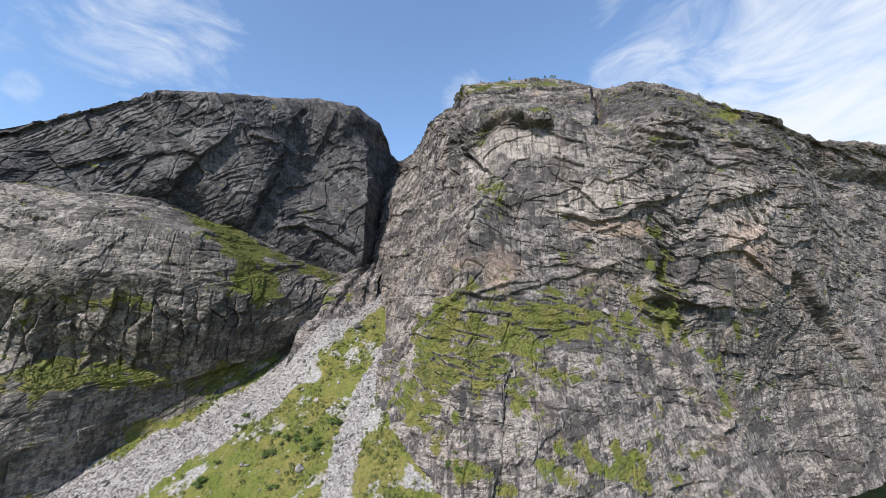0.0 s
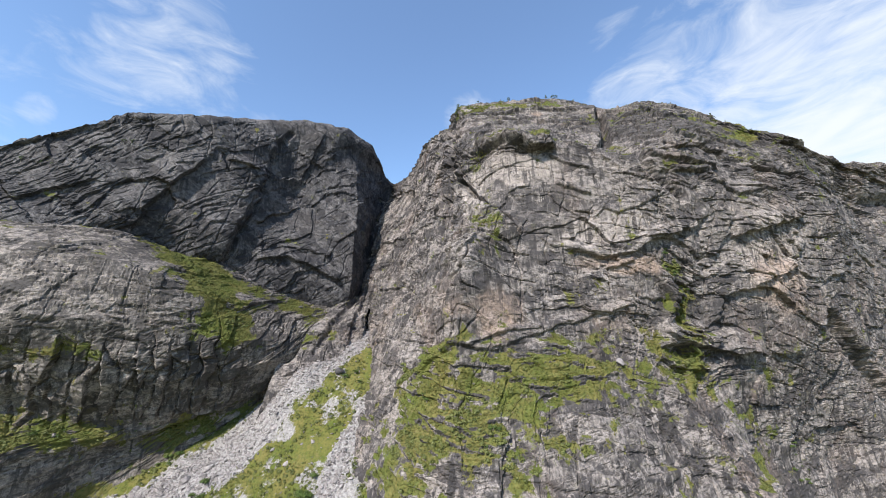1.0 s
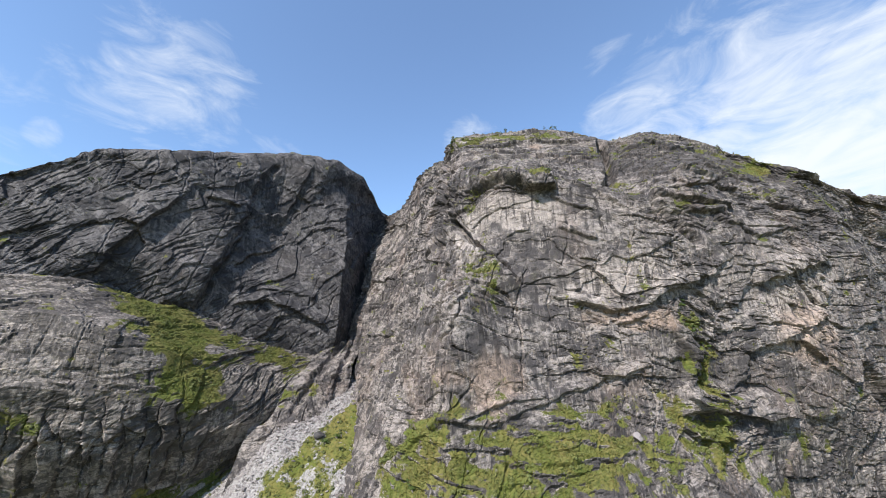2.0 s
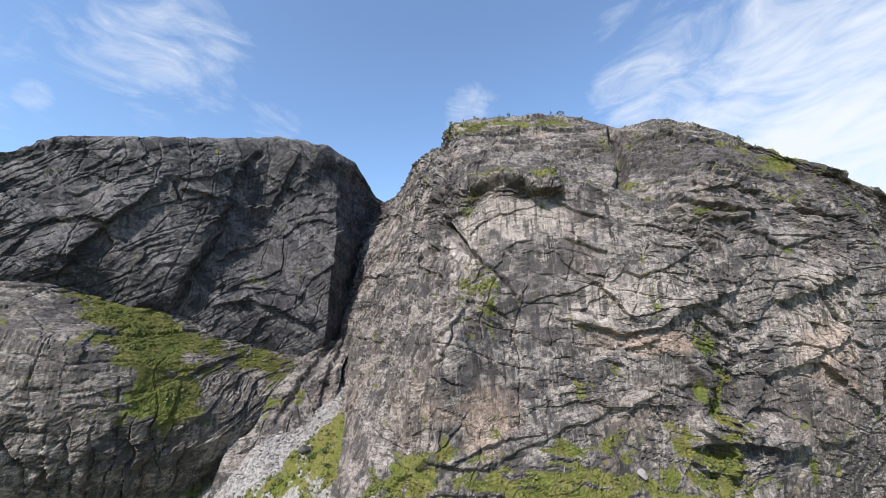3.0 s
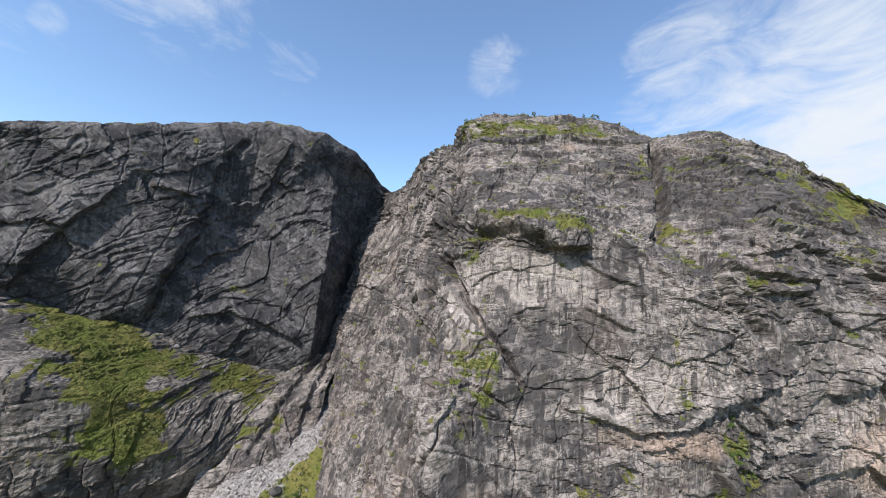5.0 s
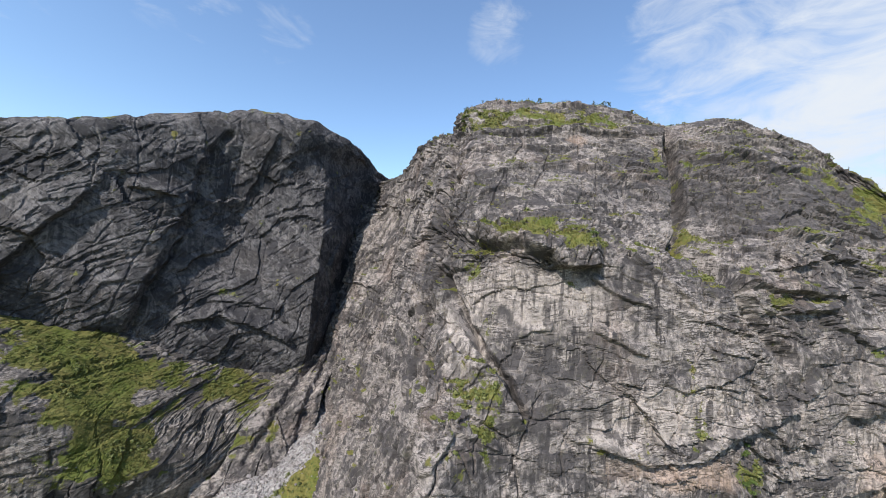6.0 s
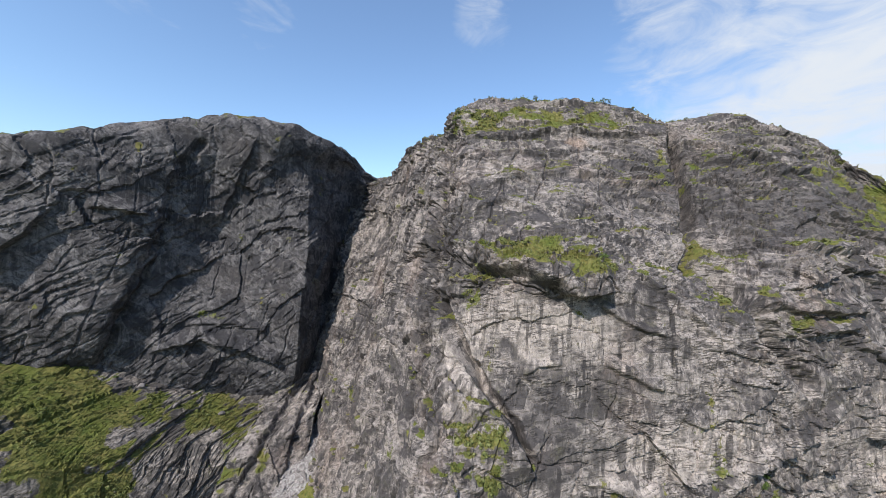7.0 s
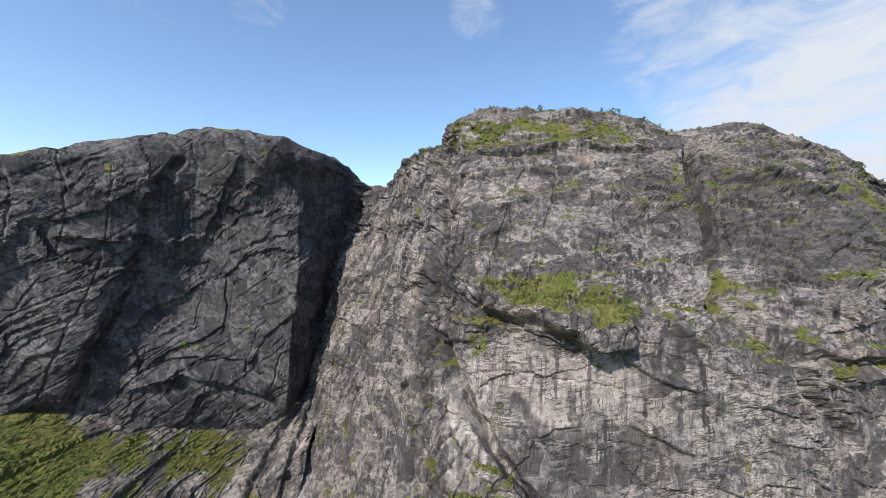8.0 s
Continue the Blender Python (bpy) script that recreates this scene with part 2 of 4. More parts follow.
def grass_colour(tree, where):
    a = noise_tex(tree, where, 0.09, 5.0, 0.6)
    b = noise_tex(tree, where, 0.9, 4.0, 0.65)
    c = noise_tex(tree, where, 0.35, 4.0, 0.6)
    col = mix(tree, ramp(tree, a, 0.35, 0.65), (0.082, 0.096, 0.018), (0.140, 0.122, 0.038))
    col = mix(tree, ramp(tree, c, 0.55, 0.75, 0.0, 0.6), col, (0.160, 0.125, 0.055))
    return mix(tree, ramp(tree, b, 0.42, 0.72, 0.0, 0.7), col, (0.045, 0.070, 0.016))


def rock_material(name, dark, light, warm, streak=1.0, warm_amount=0.3, dip=0.0, lichen=0.25, banding=0.3):
    """Gneiss: fresh and weathered slabs, thin beds, water streaks, lichen, grit, turf where the mesh says so."""
    made, tree, shader, where = new_material(name)
    big = noise_tex(tree, where, 0.030, 6.0, 0.62, 0.6)
    mid = noise_tex(tree, where, 0.16, 7.0, 0.52, 0.7)
    small = noise_tex(tree, where, 0.6, 7.0, 0.58, 0.4)
    grit = noise_tex(tree, where, 3.2, 4.0, 0.75)
    gate = noise_tex(tree, where, 0.045, 3.0, 0.5)
    lain = node(tree, "ShaderNodeMapping", Vector=where, Rotation=(0, radians(dip), 0)).outputs[0]
    slab = node(tree, "ShaderNodeTexVoronoi", Vector=node(tree, "ShaderNodeMapping", Vector=lain, Scale=(0.09, 0.09, 0.24)).outputs[0], Scale=1.0)
    slab_tone = node(tree, "ShaderNodeSeparateColor", Color=slab.outputs["Color"]).outputs[0]
    run = noise_tex(tree, where, 0.45, 4.0, 0.58, 0.2, (1.0, 1.0, 0.05))
    broad_run = noise_tex(tree, where, 0.28, 5.0, 0.6, 0.2, (1.0, 1.0, 0.07))
    tone = math_node(tree, "ADD", math_node(tree, "MULTIPLY", math_node(tree, "SUBTRACT", slab_tone, 0.2), 0.22), math_node(tree, "MULTIPLY", mid, 0.72))
    tone = math_node(tree, "ADD", tone, math_node(tree, "MULTIPLY", math_node(tree, "SUBTRACT", run, 0.5), 0.22))
    tone = math_node(tree, "ADD", tone, math_node(tree, "MULTIPLY", math_node(tree, "SUBTRACT", small, 0.5), 0.45))
    col = mix(tree, ramp(tree, tone, 0.32, 0.56), dark, light)
    col = mix(tree, ramp(tree, big, 0.50, 0.72, 0.0, warm_amount), col, warm)
    # water streaks run straight down
    darker = math_node(tree, "MULTIPLY", ramp(tree, run, 0.52, 0.62), ramp(tree, gate, 0.42, 0.56, 0.0, streak))
    darker = math_node(tree, "MAXIMUM", darker, math_node(tree, "MULTIPLY", ramp(tree, broad_run, 0.54, 0.64), ramp(tree, gate, 0.46, 0.58, 0.0, 0.6 * streak)))
    col = mix(tree, darker, col, tuple(v * 0.7 for v in dark))
    pale = noise_tex(tree, where, 1.1, 5.0, 0.6, 0.15, (1.0, 1.0, 0.05))
    col = mix(tree, math_node(tree, "MULTIPLY", ramp(tree, pale, 0.52, 0.64), ramp(tree, gate, 0.58, 0.44, 0.0, 0.45)), col, tuple(min(v * 1.3, 0.55) for v in light))
    # zones from the mesh tint the rock pale, rusty or darker
    for key, shade, much in (("pale", (0.345, 0.300, 0.272), 0.8), ("rust", (0.330, 0.242, 0.192), 0.65), ("darker", (0.050, 0.045, 0.045), 0.72)):
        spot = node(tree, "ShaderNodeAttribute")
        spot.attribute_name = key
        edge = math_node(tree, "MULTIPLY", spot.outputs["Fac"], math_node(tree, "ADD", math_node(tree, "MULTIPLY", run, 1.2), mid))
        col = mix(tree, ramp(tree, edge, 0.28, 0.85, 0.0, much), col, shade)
    # dark runs cross the pale walls too
    washed = node(tree, "ShaderNodeAttribute")
    washed.attribute_name = "pale"
    where_wet = math_node(tree, "MAXIMUM", ramp(tree, gate, 0.48, 0.60, 0.0, 0.8), math_node(tree, "MULTIPLY", washed.outputs["Fac"], 0.9))
    both = math_node(tree, "ADD", math_node(tree, "MULTIPLY", run, 0.65), math_node(tree, "MULTIPLY", broad_run, 0.35))
    col = mix(tree, math_node(tree, "MULTIPLY", math_node(tree, "MULTIPLY", ramp(tree, both, 0.50, 0.56), where_wet), 0.85 * streak), col, tuple(v * 0.9 for v in dark))
    # thin beds show as broken dark lines
    beds = noise_tex(tree, lain, 1.0, 6.0, 0.7, 0.3, (0.07, 0.07, 1.1))
    col = mix(tree, ramp(tree, beds, 0.53, 0.63, 0.0, banding), col, tuple(v * 0.7 for v in dark))
    dash = noise_tex(tree, lain, 1.0, 3.0, 0.6, 0.6, (0.16, 0.16, 1.7))
    line = math_node(tree, "MULTIPLY", ramp(tree, math_node(tree, "ABSOLUTE", math_node(tree, "SUBTRACT", dash, 0.5)), 0.030, 0.008), ramp(tree, mid, 0.42, 0.58))
    split = noise_tex(tree, where, 1.0, 3.0, 0.6, 0.5, (0.75, 0.75, 0.11))
    line = math_node(tree, "MAXIMUM", line, math_node(tree, "MULTIPLY", ramp(tree, math_node(tree, "ABSOLUTE", math_node(tree, "SUBTRACT", split, 0.5)), 0.018, 0.005), ramp(tree, small, 0.48, 0.60)))
    col = mix(tree, math_node(tree, "MULTIPLY", line, 0.75), col, tuple(v * 0.35 for v in dark))
    moss = noise_tex(tree, where, 0.24, 7.0, 0.75, 0.5)
    col = mix(tree, ramp(tree, moss, 0.53, 0.72, 0.0, lichen), col, (0.125, 0.118, 0.058))
    col = mix(tree, ramp(tree, small, 0.34, 0.50, 0.38, 0.0), col, tuple(v * 0.6 for v in dark))
    col = mix(tree, ramp(tree, grit, 0.34, 0.50, 0.32, 0.0), col, tuple(v * 0.55 for v in dark))
    col = mix(tree, ramp(tree, grit, 0.60, 0.76, 0.0, 0.15), col, tuple(min(v * 1.45, 0.6) for v in light))
    flecks = math_node(tree, "ADD", math_node(tree, "MULTIPLY", small, 0.45), math_node(tree, "ADD", math_node(tree, "MULTIPLY", grit, 0.25), math_node(tree, "MULTIPLY", beds, 0.30)))
    col = mix(tree, 1.0, col, ramp(tree, flecks, 0.38, 0.62, 0.76, 1.22), "MULTIPLY")
    grass = node(tree, "ShaderNodeAttribute")
    grass.attribute_name = "grass"
    ragged = math_node(tree, "ADD", grass.outputs["Fac"], math_node(tree, "MULTIPLY", math_node(tree, "SUBTRACT", noise_tex(tree, where, 0.6, 9.0, 0.8), 0.5), 1.7))
    green = ramp(tree, ragged, 0.46, 0.60)
    col = mix(tree, green, col, grass_colour(tree, where))
    tree.links.new(col, shader.inputs["Base Color"])
    tree.links.new(ramp(tree, small, 0.2, 0.8, 0.68, 0.95), shader.inputs["Roughness"])
    shader.inputs["Specular IOR Level"].default_value = 0.25
    height = math_node(tree, "SUBTRACT", math_node(tree, "MULTIPLY", small, 0.55), math_node(tree, "MULTIPLY", line, 0.25))
    height = math_node(tree, "ADD", height, math_node(tree, "ADD", math_node(tree, "MULTIPLY", mid, 0.6), math_node(tree, "MULTIPLY", grit, 0.16)))
    bump = node(tree, "ShaderNodeBump", Height=height, Strength=1.0, Distance=0.6)
    tree.links.new(bump.outputs[0], shader.inputs["Normal"])
    return made


GREY_ROCK = rock_material("weathered_grey_gneiss", (0.056, 0.050, 0.050), (0.262, 0.230, 0.212), (0.270, 0.195, 0.155), 1.0, 0.35, 14.0, 0.3, 0.3)
# grey gneiss with the west wall's shade put into its colour
SHADED_ROCK = rock_material("shaded_grey_gneiss", (0.036, 0.034, 0.037), (0.140, 0.130, 0.130), (0.145, 0.122, 0.106), 0.5, 0.3, -38.0, 0.08)
SLAB_ROCK = rock_material("banded_slab_gneiss", (0.066, 0.059, 0.056), (0.275, 0.240, 0.216), (0.240, 0.185, 0.145), 0.8, 0.35, 12.0, 0.35, 0.6)


def scree_material():
    made, tree, shader, where = new_material("scree_and_turf")
    small = noise_tex(tree, where, 1.1, 7.0, 0.75)
    pebble = node(tree, "ShaderNodeTexVoronoi", Vector=where, Scale=0.9)
    col = mix(tree, ramp(tree, small, 0.3, 0.7), (0.12, 0.115, 0.11), (0.34, 0.32, 0.31))
    grass = node(tree, "ShaderNodeAttribute")
    grass.attribute_name = "grass"
    ragged = math_node(tree, "ADD", grass.outputs["Fac"], math_node(tree, "MULTIPLY", math_node(tree, "SUBTRACT", noise_tex(tree, where, 0.5, 8.0, 0.75), 0.5), 1.3))
    col = mix(tree, ramp(tree, ragged, 0.42, 0.58), col, grass_colour(tree, where))
    tree.links.new(col, shader.inputs["Base Color"])
    shader.inputs["Roughness"].default_value = 0.9
    shader.inputs["Specular IOR Level"].default_value = 0.2
    bump = node(tree, "ShaderNodeBump", Height=math_node(tree, "ADD", small, pebble.outputs["Distance"]), Strength=0.8, Distance=0.5)
    tree.links.new(bump.outputs[0], shader.inputs["Normal"])
    return made


SCREE = scree_material()

# ---- the large structure ----


def zones(p, spots):
    """Soft ellipsoids, each x, y, z, half sizes and strength, summed at the points."""
    total = np.zeros(len(p))
    for x, y, z, rx, ry, rz, force in spots:
        far = ((p[:, 0] - x) / rx) ** 2 + ((p[:, 1] - y) / ry) ** 2 + ((p[:, 2] - z) / rz) ** 2
        total += force * np.exp(-0.7 * far)
    return total


def rock_sheet(name, lines, step, material, relief, spots, label, ledge=0.55, seed=0, shape=None, sparse=(), tints={}, back=1, calm=(), thin=()):
    base = loft(lines, step, sparse=sparse, back=back, thin=thin)
    out = normals_of(blurred(base, 12))
    if out[..., 1].mean() > 0:
        out = -out
    flat = base.reshape(-1, 3)
    relief = rock_relief(flat, *spread(base), lean_back=out[..., 2].reshape(-1), calm=np.clip(zones(flat, calm), -0.9, 0.9), **relief)
    if shape is not None:
        relief = relief + shape(flat)
    grid = base + relief.reshape(base.shape[:2] + (1,)) * out
    facing = normals_of(blurred(grid, 3))
    if facing[..., 1].mean() > 0:
        facing = -facing
    lie = facing[..., 2].reshape(-1)
    p = grid.reshape(-1, 3)
    grass = 0.95 * step_up(lie, ledge, ledge + 0.35) + 0.5 * fractal(p / 7.0, 4, seed + 300, 0.6) - 0.12 + zones(p, spots) * (0.45 + 0.55 * step_up(lie, 0.05, 0.5))
    grass = grass.reshape(base.shape[:2])
    grid = grid + (np.clip(grass, 0, 1) * 0.25 * value_noise(p / 0.7, 5).reshape(grass.shape))[..., None] * np.array((0, 0, 1.0))
    made = grid_object(name, grid, material, grass)
    patchy = 0.75 + 0.5 * fractal(p / 8.0, 3, seed + 320)
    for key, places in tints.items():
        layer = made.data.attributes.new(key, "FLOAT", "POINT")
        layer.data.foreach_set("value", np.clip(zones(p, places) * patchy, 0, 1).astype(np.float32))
    tagged(made, label, "cliff", kind="structure")
    return made, grid, grass, facing


# from behind the gully's slot (west) over the arete to the far ridge (east), foot to plateau
EAST_foot = [(-66, 215, -95), (-44, 192, -95), (-38, 180, -95), (-34, 165, -95), (-18, 138, -95), (5, 118, -95), (32, 116, -95), (62, 124, -95), (98, 136, -95), (134, 146, -95), (152, 190, -95), (192, 215, -95), (206, 216, -93), (226, 217, -89), (280, 239, -85), (406, 298, -85)]
EAST_low_wall = [(-64, 225, -30), (-42, 200, -30), (-38, 188, -30), (-33, 178, -31), (-14, 150, -34), (8, 135, -36), (34, 135, -38), (60, 142, -36), (92, 156, -36), (119, 163, -40), (146, 198, -40), (195, 220, -43), (208, 222, -41), (228, 224, -39), (278, 244, -37), (401, 298, -37)]
EAST_turf_ledge = [(-62, 245, -8), (-42, 218, -8), (-36, 207, -10), (-30, 196, -12), (-12, 162, -12), (8, 146, -10), (34, 145, -12), (58, 149, -12), (88, 164, -12), (110, 177, -8), (144, 195, -10), (188, 212, -9), (202, 215, -9), (222, 220, -8), (275, 246, -4), (396, 298, -4)]
EAST_wall = [(-64, 275, 18), (-44, 248, 18), (-36, 232, 16), (-26, 215, 14), (-12, 172, 8), (10, 149, 8), (34, 157, 13), (62, 163, 14), (95, 174, 12), (117, 182, 12), (150, 190, 16), (183, 199, 19), (196, 205, 20), (215, 213, 22), (270, 246, 24), (392, 298, 24)]
EAST_middle = [(-70, 295, 42), (-50, 268, 42), (-36, 252, 45), (-21, 235, 48), (2, 178, 46), (14, 152, 47), (30, 160, 48), (58, 167, 48), (90, 171, 48), (120, 180, 48), (154, 186, 50), (182, 197, 50), (194, 202, 50), (212, 209, 49), (270, 244, 50), (388, 298, 50)]
EAST_wall_top = [(-68, 310, 70), (-50, 284, 70), (-35, 267, 75), (-18, 246, 78), (3, 196, 80), (17, 180, 74), (35, 169, 70), (62, 169, 74), (95, 170, 76), (120, 177, 76), (154, 185, 78), (182, 195, 77), (194, 199, 75), (211, 204, 73), (270, 244, 73), (386, 293, 76)]
EAST_under_roof = [(-68, 325, 96), (-50, 298, 96), (-34, 282, 97), (-17, 262, 98), (4, 203, 96), (19, 184, 91), (36, 172, 94), (60, 172.5, 92), (90, 172, 92), (116, 179, 95), (149, 191, 96), (181, 197, 94), (192, 200, 92), (209, 205, 89), (272, 248, 91), (388, 296, 96)]
EAST_roof_ledge = [(-64, 340, 118), (-46, 312, 118), (-31, 294, 117), (-15, 272, 116), (6, 205, 108), (20, 187, 101), (38, 173, 99), (60, 174.5, 101), (95, 184, 100), (118, 182, 108), (147, 196, 110), (179, 201, 105), (190, 203, 103), (207, 206, 99), (272, 253, 100), (388, 298, 108)]
EAST_upper_wall = [(-62, 350, 134), (-42, 320, 134), (-28, 300, 134), (-12, 276, 138), (8, 220, 130), (21, 207, 130), (42, 206, 129), (66, 204, 129), (99, 214, 132), (120, 208, 133), (145, 212, 135), (176, 213, 124), (186, 211, 118), (201, 209, 109), (270, 248, 107), (386, 287, 116)]
EAST_upper_band = [(-62, 355, 142), (-41, 324, 143), (-26, 303, 142), (-12, 280, 154), (9, 242, 150), (20, 226, 148), (42, 227, 148), (72, 228, 150), (104, 233, 150), (122, 227, 152), (150, 231, 156), (182, 243, 157), (192, 238, 143), (203, 217, 123), (268, 246, 117), (383, 284, 127)]
EAST_rim = [(-62, 358, 146), (-40, 327, 147), (-24, 318, 149), (-8, 282, 163), (9, 272, 166), (14, 253, 172), (29, 260, 182), (54, 254, 178.5), (82, 252, 177.5), (118, 264, 174.5), (151, 258, 179.5), (186, 256, 168), (192, 246, 155), (209, 224, 131), (265, 248, 126), (378, 282, 135)]
EAST_plateau = [(-60, 420, 150), (-38, 420, 154), (-24, 420, 152), (-6, 420, 166), (14, 420, 168), (22, 420, 172), (36, 420, 182), (60, 420, 182), (92, 420, 180), (120, 420, 178), (158, 420, 178), (205, 420, 168), (214, 420, 156), (240, 420, 150), (320, 420, 146), (450, 460, 156)]
EAST_far = [(-96, 1300, -116), (-60, 1300, -116), (-38, 1300, -116), (-9, 1300, -116), (22, 1300, -116), (35, 1300, -116), (57, 1300, -116), (96, 1300, -116), (147, 1300, -116), (192, 1300, -116), (252, 1300, -116), (320, 1300, -116), (346, 1300, -116), (384, 1300, -116), (512, 1300, -116), (720, 1300, -116)]
EAST = [EAST_foot, EAST_low_wall, EAST_turf_ledge, EAST_wall, EAST_middle, EAST_wall_top, EAST_under_roof, EAST_roof_ledge, EAST_upper_wall, EAST_upper_band, EAST_rim, EAST_plateau, EAST_far]
EAST_TURF_LOW = [(55, 135, -50, 40, 14, 8, 0.6), (150, 190, -30, 30, 24, 22, 0.6), (-8, 150, -26, 12, 22, 22, 0.6), (10, 140, -20, 26, 14, 8, 0.5), (150, 195, -20, 25, 18, 18, 0.5), (50, 145, -20, 110, 40, 32, 0.3), (4, 150, -8, 18, 14, 7, 0.9), (30, 150, 2, 45, 16, 8, 0.9), (75, 160, 4, 36, 14, 8, 0.75), (110, 178, 6, 18, 14, 14, 0.5)]
EAST_TURF_MIDDLE = [(60, 170, 30, 14, 8, 5, 0.8), (105, 182, 32, 7, 14, 18, 0.9), (22, 168, 52, 7, 14, 10, 0.9), (-22, 240, 60, 8, 22, 20, 0.35), (210, 232, 60, 20, 20, 40, 0.4), (112, 184, 92, 8, 8, 6, 0.5), (90, 196, 100, 10, 10, 8, 0.5), (210, 230, 100, 14, 14, 14, 0.5), (50, 180, 103, 9, 10, 4, 0.85), (34, 182, 106, 15, 14, 6, 0.72)]
EAST_TURF_HIGH = [(160, 205, 108, 16, 12, 6, 0.6), (96, 200, 112, 6, 10, 8, 0.5), (165, 215, 125, 20, 16, 10, 0.5), (195, 238, 138, 40, 20, 14, 0.9), (104, 224, 140, 8, 10, 8, 0.8), (90, 240, 160, 16, 14, 6, 0.4), (25, 240, 161, 24, 16, 9, 0.8), (60, 242, 166, 24, 14, 7, 0.65)]
EAST_TURF = EAST_TURF_LOW + EAST_TURF_MIDDLE + EAST_TURF_HIGH


# bare pale rock, rusty rock and darker rock, the slab below the roof water-darkened
PALE = [(122, 182, -8, 18, 12, 7, 0.9), (160, 192, 52, 26, 18, 20, 1.7), (64, 170, 52, 10, 8, 6, 1), (78, 170, 58, 24, 12, 9, 1.4), (20, 176, 72, 5, 12, 11, 2), (40, 173, 86, 16, 12, 8, 1.6), (127, 186, 105, 9, 8, 4, 1), (-24, 280, 120, 6, 22, 14, 0.9), (34, 214, 136, 9, 8, 4, 1.2), (40, 228, 143, 12, 10, 4, 0.6), (76, 226, 148, 10, 8, 3, 0.8)]
RUST = [(22, 154, 22, 12, 12, 9, 1.3), (170, 195, 30, 10, 12, 10, 0.7), (160, 190, 40, 14, 12, 10, 1.4), (82, 169, 43, 18, 8, 4, 1.5), (-18, 262, 100, 10, 20, 14, 0.4), (66, 232, 152, 7, 8, 4, 0.8)]
DARKER_LOW = [(210, 222, 10, 20, 20, 24, 0.8), (122, 182, 22, 14, 12, 13, 0.9), (102, 177, 28, 9, 10, 12, 1), (30, 152, 40, 10, 10, 8, 0.3), (46, 170, 63, 14, 10, 11, 1.1), (60, 171, 76, 9, 10, 5, 0.6), (200, 215, 90, 20, 20, 14, 0.5), (170, 205, 92, 24, 20, 10, 0.5), (11, 195, 92, 6, 18, 26, 0.6)]
DARKER_HIGH = [(24, 186, 101, 9, 12, 6, 1), (7, 205, 105, 4, 26, 30, 0.8), (112, 200, 112, 8, 12, 16, 0.5), (205, 225, 115, 40, 30, 24, 0.9), (128, 200, 118, 24, 24, 18, 0.6), (46, 205, 122, 26, 18, 8, 0.5), (75, 215, 135, 36, 24, 14, 0.45), (150, 226, 138, 46, 40, 26, 1.1), (40, 235, 160, 40, 20, 10, 0.35)]
DARKER = DARKER_LOW + DARKER_HIGH
EAST_TINTS = {"pale": PALE, "rust": RUST, "darker": DARKER}


